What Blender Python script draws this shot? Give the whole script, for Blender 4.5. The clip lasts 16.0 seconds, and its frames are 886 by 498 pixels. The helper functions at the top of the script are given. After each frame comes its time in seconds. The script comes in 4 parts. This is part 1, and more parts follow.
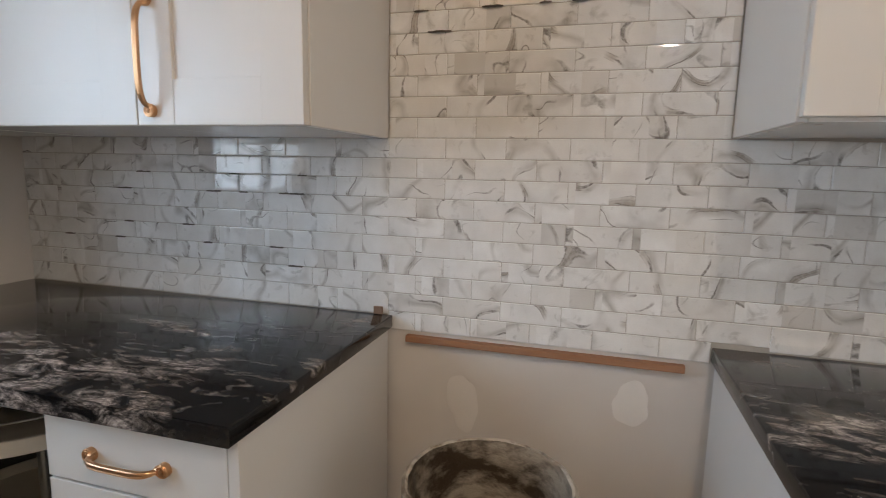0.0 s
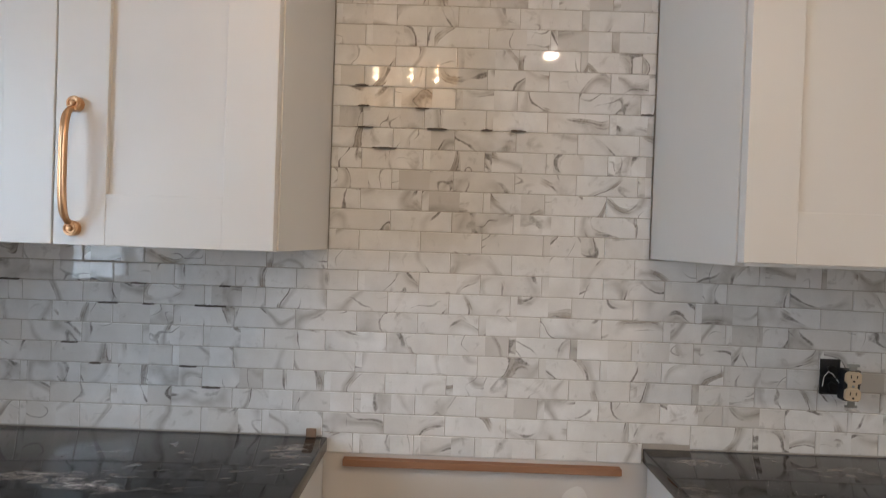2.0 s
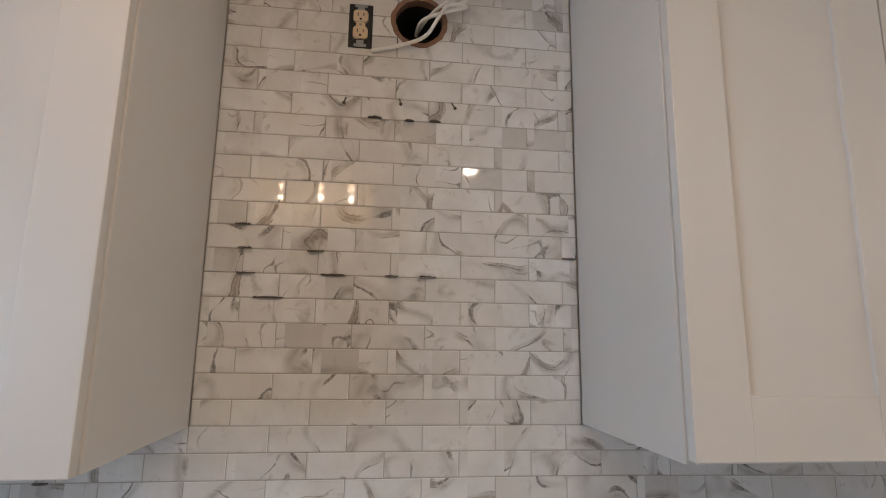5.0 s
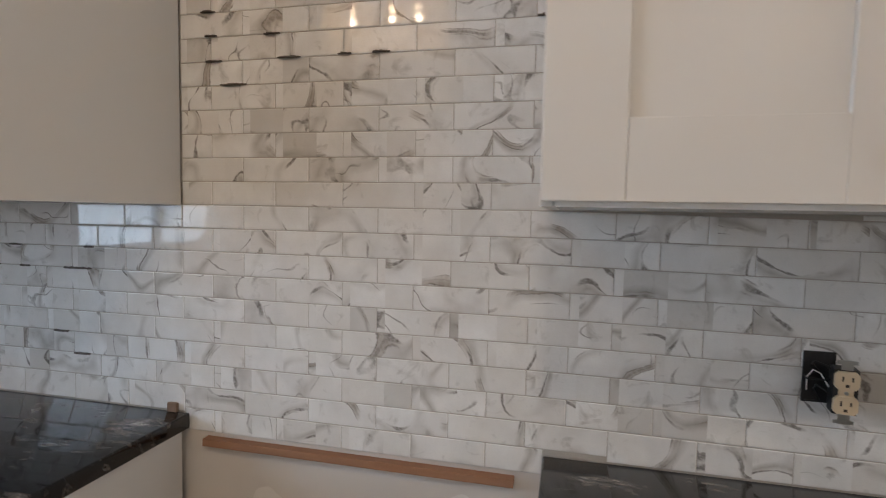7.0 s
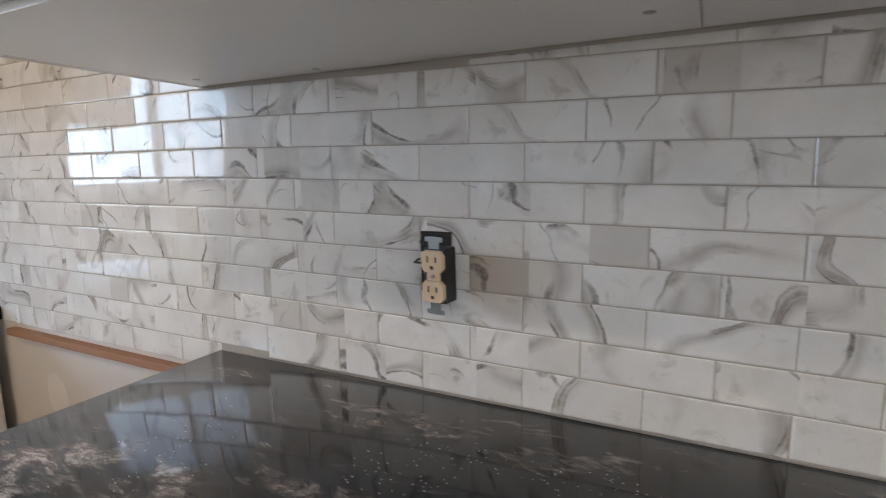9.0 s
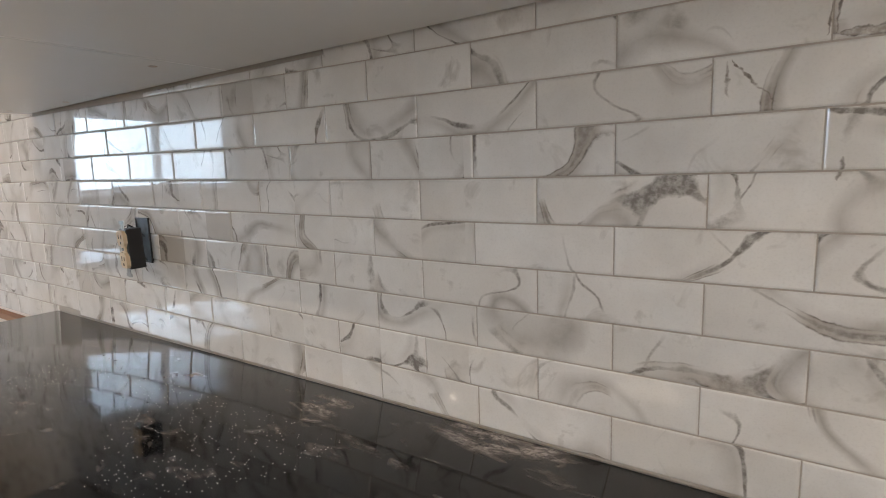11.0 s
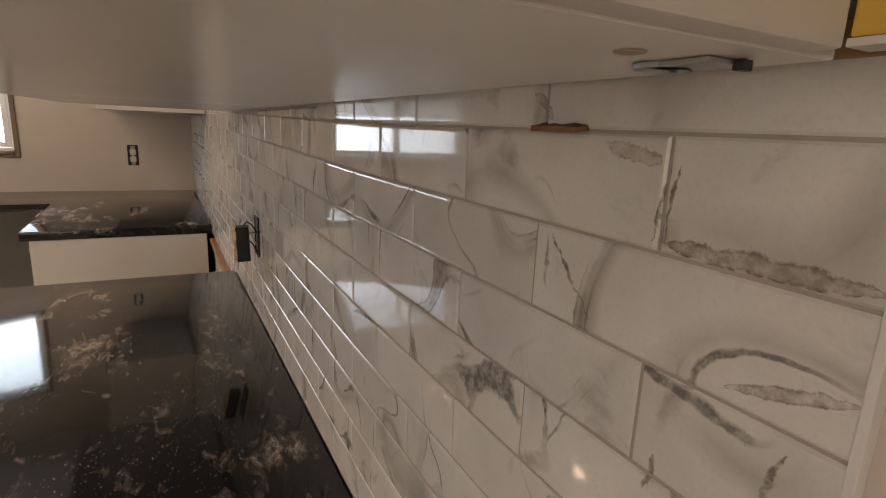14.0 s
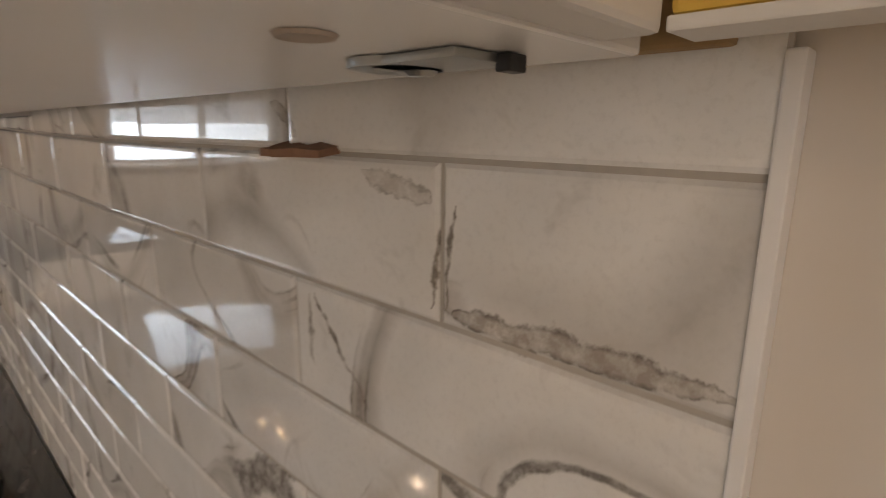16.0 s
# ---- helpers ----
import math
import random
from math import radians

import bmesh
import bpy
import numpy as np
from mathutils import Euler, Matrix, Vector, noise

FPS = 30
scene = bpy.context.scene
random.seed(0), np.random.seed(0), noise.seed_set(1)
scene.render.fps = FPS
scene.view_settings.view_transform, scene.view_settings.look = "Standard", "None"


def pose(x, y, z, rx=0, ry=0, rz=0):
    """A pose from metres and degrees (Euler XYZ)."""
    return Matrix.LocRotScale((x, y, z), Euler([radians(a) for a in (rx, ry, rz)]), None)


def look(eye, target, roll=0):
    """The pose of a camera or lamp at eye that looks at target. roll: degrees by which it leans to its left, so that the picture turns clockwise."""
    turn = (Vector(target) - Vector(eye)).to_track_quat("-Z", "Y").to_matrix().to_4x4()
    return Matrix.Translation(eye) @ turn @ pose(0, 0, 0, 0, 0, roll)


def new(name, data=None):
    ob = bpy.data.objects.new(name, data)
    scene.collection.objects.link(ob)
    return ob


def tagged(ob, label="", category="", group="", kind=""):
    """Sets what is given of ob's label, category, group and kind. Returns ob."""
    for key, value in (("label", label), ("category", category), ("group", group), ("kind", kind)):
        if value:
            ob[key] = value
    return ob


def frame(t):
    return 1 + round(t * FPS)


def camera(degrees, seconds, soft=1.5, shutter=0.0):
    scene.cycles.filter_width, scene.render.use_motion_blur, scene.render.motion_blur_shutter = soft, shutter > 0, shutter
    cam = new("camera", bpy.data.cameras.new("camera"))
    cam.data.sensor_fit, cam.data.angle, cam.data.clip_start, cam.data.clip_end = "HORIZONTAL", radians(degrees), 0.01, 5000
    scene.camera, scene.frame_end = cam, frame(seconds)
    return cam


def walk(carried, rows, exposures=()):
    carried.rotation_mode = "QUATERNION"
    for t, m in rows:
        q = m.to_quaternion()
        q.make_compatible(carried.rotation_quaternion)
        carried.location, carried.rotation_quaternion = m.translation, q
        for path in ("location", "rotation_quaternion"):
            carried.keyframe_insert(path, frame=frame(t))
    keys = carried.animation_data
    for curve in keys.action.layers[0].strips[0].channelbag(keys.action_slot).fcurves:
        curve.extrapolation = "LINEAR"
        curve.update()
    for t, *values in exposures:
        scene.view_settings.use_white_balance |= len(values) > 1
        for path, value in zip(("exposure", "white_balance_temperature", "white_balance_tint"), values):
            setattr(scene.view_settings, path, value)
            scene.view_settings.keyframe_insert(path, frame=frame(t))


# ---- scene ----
cam = camera(79.7, 16.0, soft=1.0, shutter=0.2)
PATH = [
    (0, (0.496, -1.25, 1.291), (-0.052, 0.65, 0.994), 1.2),
    (0.5, (0.483, -1.226, 1.302), (-0.232, 0.617, 0.997), 1.1),
    (1, (0.461, -1.225, 1.286), (-0.226, 0.634, 1.014), 1.8),
    (1.5, (0.338, -1.245, 1.316), (0.065, 0.725, 1.109), 2.1),
    (2, (0.273, -1.266, 1.388), (0.26, 0.734, 1.366), 2.0),
    (2.5, (0.294, -1.259, 1.428), (0.316, 0.732, 1.608), 1.8),
    (3, (0.34, -1.254, 1.48), (0.357, 0.72, 1.801), 1.5),
    (3.2, (0.307, -1.241, 1.486), (0.387, 0.718, 1.879), 1.5),
    (5.3, (0.348, -1.081, 1.533), (0.587, 0.878, 1.859), 0.9),
    (5.5, (0.439, -1.074, 1.537), (0.534, 0.916, 1.718), 0.3),
    (6, (0.484, -0.959, 1.478), (0.505, 1.04, 1.508), -0.9),
    (6.3, (0.516, -0.924, 1.399), (0.464, 1.073, 1.482), -0.3),
    (6.5, (0.561, -0.916, 1.412), (0.41, 1.078, 1.384), -0.9),
    (7, (0.79, -0.971, 1.358), (0.331, 0.971, 1.222), 1.1),
    (7.5, (0.958, -0.95, 1.324), (0.461, 0.976, 1.116), 0.9),
    (7.6, (0.977, -0.923, 1.331), (0.471, 0.998, 1.1), 0.7),
    (8, (1.098, -0.784, 1.277), (0.526, 1.119, 1.052), 0.7),
    (8.5, (1.264, -0.66, 1.252), (0.528, 1.181, 0.995), -0.1),
    (9, (1.525, -0.637, 1.228), (0.634, 1.129, 0.932), -0.7),
    (9.5, (1.697, -0.553, 1.223), (0.741, 1.176, 0.91), -1.8),
    (10, (1.934, -0.538, 1.212), (0.958, 1.179, 0.901), -2.5),
    (10.2, (2.012, -0.54, 1.21), (1.023, 1.171, 0.902), -2.7),
    (12.3, (2.379, -0.29, 1.263), (0.916, 1.019, 0.88), -1.2),
    (12.5, (2.401, -0.25, 1.28), (0.883, 0.983, 0.861), -1.8),
    (13, (2.407, -0.233, 1.313), (0.792, 0.873, 0.898), 0.3),
    (13.5, (2.379, -0.217, 1.334), (0.694, 0.775, 0.914), 2.5),
    (14, (2.369, -0.177, 1.344), (0.65, 0.747, 0.906), 2.6),
    (14.5, (2.367, -0.162, 1.356), (0.639, 0.738, 0.906), -1.1),
    (15, (2.37, -0.151, 1.363), (0.645, 0.765, 0.933), -2.3),
    (15.5, (2.356, -0.145, 1.355), (0.719, 0.918, 0.918), -1.8),
    (16, (2.325, -0.106, 1.354), (0.985, 1.315, 0.923), 0.6),
]
EXPOSURES = [(0.0, -0.10, 6600, 11), (1.5, -0.05, 6600, 11), (3.2, -0.31, 6650, 13), (5.5, -0.34, 6500, 13), (7.2, -0.20, 6400, 11), (8.5, 0.17, 6200, 10), (10.2, 0.36, 6300, 10), (12.3, 0.24, 7400, 14), (13.5, -0.20, 7900, 17), (14.5, -0.14, 8100, 17), (15.5, -0.02, 8100, 17), (16.0, 0.14, 7800, 17)]
walk(cam, [(t, look(eye, target, roll)) for t, eye, target, roll in PATH], EXPOSURES)

# ---- plan, metres: the tiled wall's face is y = 0, x runs along it ----
TILE_W, TILE_H, TILE_X, TILE_Z = 0.1465, 0.04883, -0.010, 1.365
LEFT, RIGHT, FRONT, CEIL = -1.24, 3.7, -4.0, 2.42
UP_Z0, UP_Z1, UP_D = 1.367, 2.385, 0.394
TOP_Z, TOP_T, TOP_D = 0.915, 0.034, 0.645
GAP_L, GAP_R, END_X = -0.010, 0.757, 2.300
WIN_Y0, WIN_Y1, WIN_Z0, WIN_Z1 = -1.94, -0.855, 1.12, 1.93

# ---- world and lights ----
world = bpy.data.worlds.new("world")
scene.world = world
world.use_nodes = True
sky = world.node_tree.nodes.new("ShaderNodeTexSky")
sky.sky_type, sky.sun_disc = "NISHITA", False
sky.sun_elevation, sky.sun_rotation = radians(35), radians(200)
world.node_tree.links.new(sky.outputs["Color"], world.node_tree.nodes["Background"].inputs["Color"])
world.node_tree.nodes["Background"].inputs["Strength"].default_value = 0.12


def lamp(name, kind, m, energy, color, **more):
    data = bpy.data.lights.new(name, kind)
    data.energy, data.color = energy, color
    ob = new(name, data)
    ob.matrix_world = m
    return ob


# sky light falls in and down through the window
window_light = lamp("window_daylight", "AREA", pose(LEFT - 0.42, (WIN_Y0 + WIN_Y1) / 2, (WIN_Z0 + WIN_Z1) / 2 + 0.02, 0, -66, 0), 54, (0.58, 0.78, 1.0))
window_light.data.shape, window_light.data.size, window_light.data.size_y = "RECTANGLE", 1.16, WIN_Y1 - WIN_Y0 + 0.90
# unseen fill from the right, added to lift panels the window leaves dark
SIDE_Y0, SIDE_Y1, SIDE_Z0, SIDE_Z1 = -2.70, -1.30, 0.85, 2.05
side_fill = lamp("side_window_daylight", "AREA", pose(RIGHT + 0.18, (SIDE_Y0 + SIDE_Y1) / 2, (SIDE_Z0 + SIDE_Z1) / 2, 0, 90, 0), 11, (0.96, 0.92, 0.87))
side_fill.data.shape, side_fill.data.size, side_fill.data.size_y = "RECTANGLE", SIDE_Z1 - SIDE_Z0, SIDE_Y1 - SIDE_Y0
BULBS = [(-0.06, -1.03, 2.09), (0.09, -1.05, 2.10), (0.21, -1.02, 2.09)]
for spot in BULBS:
    bulb_light = lamp("bulb_light", "POINT", pose(*spot), 1.1, (1.0, 0.76, 0.52))
    bulb_light.data.shadow_soft_size = 0.012
DOWNLIGHTS = [(0.79, -1.57, 8)]
# unseen soft fills, added to light the room evenly from behind
CEILING_FILLS = [(1.75, -2.6, 7), (3.2, -1.9, 2)]
for x, y, power in DOWNLIGHTS:
    down_light = lamp("downlight_light", "AREA", pose(x, y, CEIL - 0.012), power, (1.0, 0.80, 0.60))
    down_light.data.shape, down_light.data.size = "DISK", 0.06
for x, y, power in CEILING_FILLS:
    ceiling_fill = lamp("flush_lamp_light", "AREA", pose(x, y, CEIL - 0.075), power, (1.0, 0.80, 0.60))
    ceiling_fill.data.shape, ceiling_fill.data.size = "DISK", 0.46


# ---- materials ----
class Nodes:
    """A short way to write node materials."""

    def __init__(self, name):
        self.mat = bpy.data.materials.new(name)
        self.mat.use_nodes = True
        self.tree = self.mat.node_tree
        self.shader = self.tree.nodes["Principled BSDF"]
        self.out = self.tree.nodes["Material Output"]

    def add(self, kind, **sets):
        n = self.tree.nodes.new(kind)
        for key, value in sets.items():
            if key == "operation":
                n.operation = value
            elif key == "blend":
                n.blend_type = value
            elif key == "data_type":
                n.data_type = value
            elif key == "dims":
                n.noise_dimensions = value
            elif key == "feature":
                n.feature = value
        return n

    def put(self, socket, value):
        if isinstance(value, bpy.types.NodeSocket):
            self.tree.links.new(value, socket)
        else:
            socket.default_value = value

    def math(self, op, a, b=0.0, clamp=False):
        n = self.add("ShaderNodeMath", operation=op)
        n.use_clamp = clamp
        self.put(n.inputs[0], a)
        self.put(n.inputs[1], b)
        return n.outputs[0]

    def vmath(self, op, a, b=(0, 0, 0)):
        n = self.add("ShaderNodeVectorMath", operation=op)
        self.put(n.inputs[0], a)
        self.put(n.inputs[1], b)
        return n.outputs[0]

    def place(self):
        return self.add("ShaderNodeNewGeometry").outputs["Position"]

    def noise(self, vec, scale, detail=3.0, rough=0.5, distort=0.0):
        n = self.add("ShaderNodeTexNoise")
        self.put(n.inputs["Vector"], vec)
        n.inputs["Scale"].default_value, n.inputs["Detail"].default_value = scale, detail
        n.inputs["Roughness"].default_value, n.inputs["Distortion"].default_value = rough, distort
        return n.outputs["Fac"]

    def ramp(self, fac, *stops):
        n = self.add("ShaderNodeValToRGB")
        el = n.color_ramp.elements
        while len(el) < len(stops):
            el.new(0.5)
        for e, (at, c) in zip(el, stops):
            e.position, e.color = at, (*c, 1) if isinstance(c, tuple) else (c, c, c, 1)
        self.put(n.inputs[0], fac)
        return n.outputs[0]

    def mix(self, fac, a, b, blend="MIX"):
        n = self.add("ShaderNodeMix", data_type="RGBA")
        n.blend_type = blend
        self.put(n.inputs["Factor"], fac)
        for s, v in ((n.inputs[6], a), (n.inputs[7], b)):
            self.put(s, (*v, 1) if isinstance(v, tuple) else v)
        return n.outputs[2]

    def bump(self, height, strength, distance=0.001):
        n = self.add("ShaderNodeBump")
        self.put(n.inputs["Height"], height)
        n.inputs["Strength"].default_value, n.inputs["Distance"].default_value = strength, distance
        self.put(self.shader.inputs["Normal"], n.outputs[0])

    def done(self, color, rough, metal=0.0, **more):
        self.put(self.shader.inputs["Base Color"], (*color, 1) if isinstance(color, tuple) else color)
        self.put(self.shader.inputs["Roughness"], rough)
        self.put(self.shader.inputs["Metallic"], metal)
        for key, value in more.items():
            self.put(self.shader.inputs[key.replace("_", " ")], value)
        return self.mat


def plain(name, color, rough, metal=0.0, vary=0.06, scale=30.0, bump=0.1, **more):
    """A surface with mottling at two scales and fine relief."""
    n = Nodes(name)
    p = n.place()
    big, fine = n.noise(p, scale * 0.12, 3), n.noise(p, scale * 4, 4)
    lo, hi = tuple(c * (1 - vary) for c in color), tuple(min(1, c * (1 + vary)) for c in color)
    c = n.mix(n.math("ADD", n.math("MULTIPLY", big, 0.7), n.math("MULTIPLY", fine, 0.3)), lo, hi)
    n.bump(fine, bump)
    return n.done(c, n.math("ADD", rough - 0.04, n.math("MULTIPLY", big, 0.08)), metal, **more)


def marble(name, taupe_to=None, strokes=()):
    """Printed marble; taupe_to: how far along the wall one piece is printed in taupe; strokes: bold single veins from x, z to x, z, their half width and strength."""
    n = Nodes(name)
    p = n.place()
    rnd = n.add("ShaderNodeObjectInfo").outputs["Random"]
    sep = n.add("ShaderNodeSeparateXYZ")
    n.put(sep.inputs[0], p)
    half = n.math("FLOOR", n.math("DIVIDE", n.math("ADD", sep.outputs[0], 10.0 - TILE_X + 0.018), TILE_W / 2))
    seed = n.add("ShaderNodeTexWhiteNoise")
    seed.noise_dimensions = "2D"
    comb = n.add("ShaderNodeCombineXYZ")
    n.put(comb.inputs[0], half)
    n.put(comb.inputs[1], n.math("MULTIPLY", rnd, 91.7))
    n.put(seed.inputs["Vector"], comb.outputs[0])
    split = n.math("MULTIPLY", n.math("GREATER_THAN", rnd, 0.55), n.math("LESS_THAN", sep.outputs[0], 1.9))
    shift = n.vmath("SCALE", seed.outputs["Color"])
    shift.node.inputs["Scale"].default_value = 1.0
    n.put(shift.node.inputs["Scale"], n.math("MULTIPLY", split, 37.0))
    comb2 = n.add("ShaderNodeCombineXYZ")
    n.put(comb2.inputs[0], n.math("MULTIPLY", rnd, 53.0))
    n.put(comb2.inputs[2], n.math("MULTIPLY", rnd, 29.0))
    q = n.vmath("ADD", n.vmath("ADD", p, shift), comb2.outputs[0])
    # veins: contour lines of a smooth field, ragged, broken by a mask and feathered to one side
    ragged = n.math("MULTIPLY", n.math("SUBTRACT", n.noise(q, 62.0, 5.0, 0.68), 0.5), 0.024)
    field = n.math("ADD", n.noise(q, 7.4, 0.6, 0.35, 0.25), ragged)
    off = n.math("SUBTRACT", field, 0.5)
    thick = n.math("ADD", 0.002, n.math("MULTIPLY", n.ramp(n.noise(q, 24.0, 2.0), (0.34, 0.0), (0.68, 1.0)), 0.016))
    thin = n.ramp(n.math("SUBTRACT", 1.0, n.math("DIVIDE", n.math("ABSOLUTE", off), thick), True), (0.0, 0.0), (0.55, 1.0))
    feather = n.math("SUBTRACT", 1.0, n.math("DIVIDE", n.math("ABSOLUTE", n.math("SUBTRACT", off, 0.030)), 0.042), True)
    mask = n.ramp(n.noise(q, 12.0, 2.0), (0.46, 0.0), (0.57, 1.0))
    field2 = n.math("ADD", n.noise(n.vmath("ADD", q, (5.3, 1.7, 9.1)), 10.5, 0.8, 0.4, 0.4), ragged)
    thin2 = n.ramp(n.math("SUBTRACT", 1.0, n.math("DIVIDE", n.math("ABSOLUTE", n.math("SUBTRACT", field2, 0.5)), 0.010), True), (0.0, 0.0), (0.7, 1.0))
    mask2 = n.ramp(n.noise(n.vmath("ADD", q, (2.0, 8.0, 4.0)), 10.0, 1.0), (0.55, 0.0), (0.65, 1.0))
    grain = n.noise(q, 160.0, 4.0, 0.65)
    # here and there a vein swells into a brown band between two dark, crumbling edges
    swell = n.ramp(n.noise(n.vmath("ADD", q, (3.0, 5.0, 6.0)), 9.0, 1.0), (0.53, 0.0), (0.60, 1.0))
    wide = n.math("ADD", 0.010, n.math("MULTIPLY", n.noise(q, 18.0, 2.0), 0.026))
    band = n.math("MULTIPLY", n.math("MULTIPLY", n.math("LESS_THAN", n.math("ABSOLUTE", off), wide), swell), mask)
    edge = n.math("SUBTRACT", 1.0, n.math("DIVIDE", n.math("ABSOLUTE", n.math("SUBTRACT", n.math("ABSOLUTE", off), wide)), 0.0055), True)
    edge = n.math("MULTIPLY", n.math("MULTIPLY", edge, swell), mask)
    vein = n.math("MAXIMUM", n.math("MULTIPLY", n.math("MULTIPLY", thin, mask), n.math("SUBTRACT", 1.0, n.math("MULTIPLY", swell, 0.6))), n.math("MULTIPLY", n.math("MULTIPLY", thin2, mask2), 0.8))
    vein = n.math("MAXIMUM", vein, edge)
    vein = n.math("MULTIPLY", vein, n.math("ADD", 0.50, n.math("MULTIPLY", n.ramp(grain, (0.35, 0.0), (0.6, 1.0)), 0.6)), True)
    smoke = n.math("MULTIPLY", n.math("MULTIPLY", feather, 0.68), n.ramp(n.noise(q, 8.0, 3.0), (0.38, 0.05), (0.62, 1.0)))
    smoke = n.math("MULTIPLY", smoke, n.math("ADD", 0.6, n.math("MULTIPLY", n.noise(q, 55.0, 4.0, 0.6), 0.7)))
    cloud = n.ramp(n.noise(n.vmath("ADD", q, (7.0, 3.0, 1.0)), 9.0, 4.0, 0.6), (0.36, 0.0), (0.72, 1.0))
    # some half pieces are printed wholly in taupe
    block = n.math("MULTIPLY", n.math("GREATER_THAN", seed.outputs["Value"], 0.90), n.math("MULTIPLY", split, 0.45))
    if taupe_to is not None:
        block = n.math("MULTIPLY", n.math("LESS_THAN", sep.outputs[0], taupe_to), 0.72)
    base = n.mix(n.math("MULTIPLY", cloud, 0.60), (0.85, 0.855, 0.855), (0.56, 0.555, 0.545))
    wash = n.ramp(n.noise(n.vmath("ADD", q, (1.0, 6.0, 2.0)), 3.6, 3.0, 0.55), (0.40, 0.0), (0.66, 1.0))
    base = n.mix(n.math("MULTIPLY", wash, 0.48), base, (0.64, 0.615, 0.58))
    smudge = n.ramp(n.noise(n.vmath("ADD", q, (4.0, 2.0, 8.0)), 26.0, 4.0, 0.62, 0.6), (0.60, 0.0), (0.74, 1.0))
    base = n.mix(n.math("MULTIPLY", smudge, 0.48), base, (0.33, 0.315, 0.295))
    base = n.mix(block, base, (0.47, 0.45, 0.425))
    base = n.mix(smoke, base, (0.29, 0.27, 0.25))
    base = n.mix(n.math("MULTIPLY", band, n.math("ADD", 0.25, n.math("MULTIPLY", grain, 0.7))), base, (0.30, 0.25, 0.21))
    base = n.mix(n.math("MULTIPLY", vein, 0.80), base, (0.095, 0.080, 0.070))
    for x0, z0, x1, z1, half_width, strength in strokes:
        sway = n.math("MULTIPLY", n.math("SUBTRACT", n.noise(p, 90.0, 4.0, 0.6), 0.5), 0.008)
        from_start = n.vmath("ADD", n.vmath("MULTIPLY", n.vmath("SUBTRACT", p, (x0, 0.0, z0)), (1.0, 0.0, 1.0)), sway)
        run = (x1 - x0, 0.0, z1 - z0)
        dot = n.add("ShaderNodeVectorMath", operation="DOT_PRODUCT")
        n.put(dot.inputs[0], from_start)
        dot.inputs[1].default_value = run
        done = n.math("MULTIPLY", dot.outputs["Value"], 1.0 / (run[0] ** 2 + run[2] ** 2), True)
        reach = n.add("ShaderNodeVectorMath", operation="SCALE")
        reach.inputs[0].default_value = run
        n.put(reach.inputs["Scale"], done)
        gap = n.add("ShaderNodeVectorMath", operation="LENGTH")
        n.put(gap.inputs[0], n.vmath("MULTIPLY", n.vmath("SUBTRACT", from_start, reach.outputs[0]), (1.0, 0.0, 1.0)))
        # the ends run out thin
        taper = n.math("SUBTRACT", 1.0, n.math("MULTIPLY", n.math("POWER", n.math("ABSOLUTE", n.math("SUBTRACT", n.math("MULTIPLY", done, 2.0), 1.0)), 3.0), 0.75))
        ratio = n.math("DIVIDE", gap.outputs["Value"], n.math("MULTIPLY", n.math("MULTIPLY", n.math("ADD", 0.15, n.math("MULTIPLY", n.noise(p, 75.0, 5.0, 0.7), 1.7)), half_width), taper))
        body = n.ramp(ratio, (0.55, 1.0), (1.0, 0.0))
        rim = n.math("SUBTRACT", 1.0, n.math("DIVIDE", n.math("ABSOLUTE", n.math("SUBTRACT", ratio, 0.70 if half_width > 0.0024 else 0.20)), 0.26 if half_width > 0.0024 else 0.6), True)
        mottle = n.ramp(n.noise(p, 150.0, 5.0, 0.72), (0.36, 0.12), (0.60, 1.0))
        base = n.mix(n.math("MULTIPLY", n.math("MULTIPLY", body, mottle), strength * 0.8), base, (0.27, 0.225, 0.19))
        base = n.mix(n.math("MULTIPLY", n.math("MULTIPLY", rim, mottle), strength * 0.85), base, (0.085, 0.070, 0.060))
    speck = n.ramp(n.noise(q, 420.0, 4.0, 0.7), (0.50, 0.0), (0.72, 1.0))
    base = n.mix(n.math("MULTIPLY", speck, 0.16), base, (0.36, 0.345, 0.33))
    n.bump(n.noise(p, 6.0, 1.0), 0.09, 0.004)
    return n.done(base, n.math("ADD", 0.018, n.math("MULTIPLY", grain, 0.035)), 0.0, IOR=1.5)


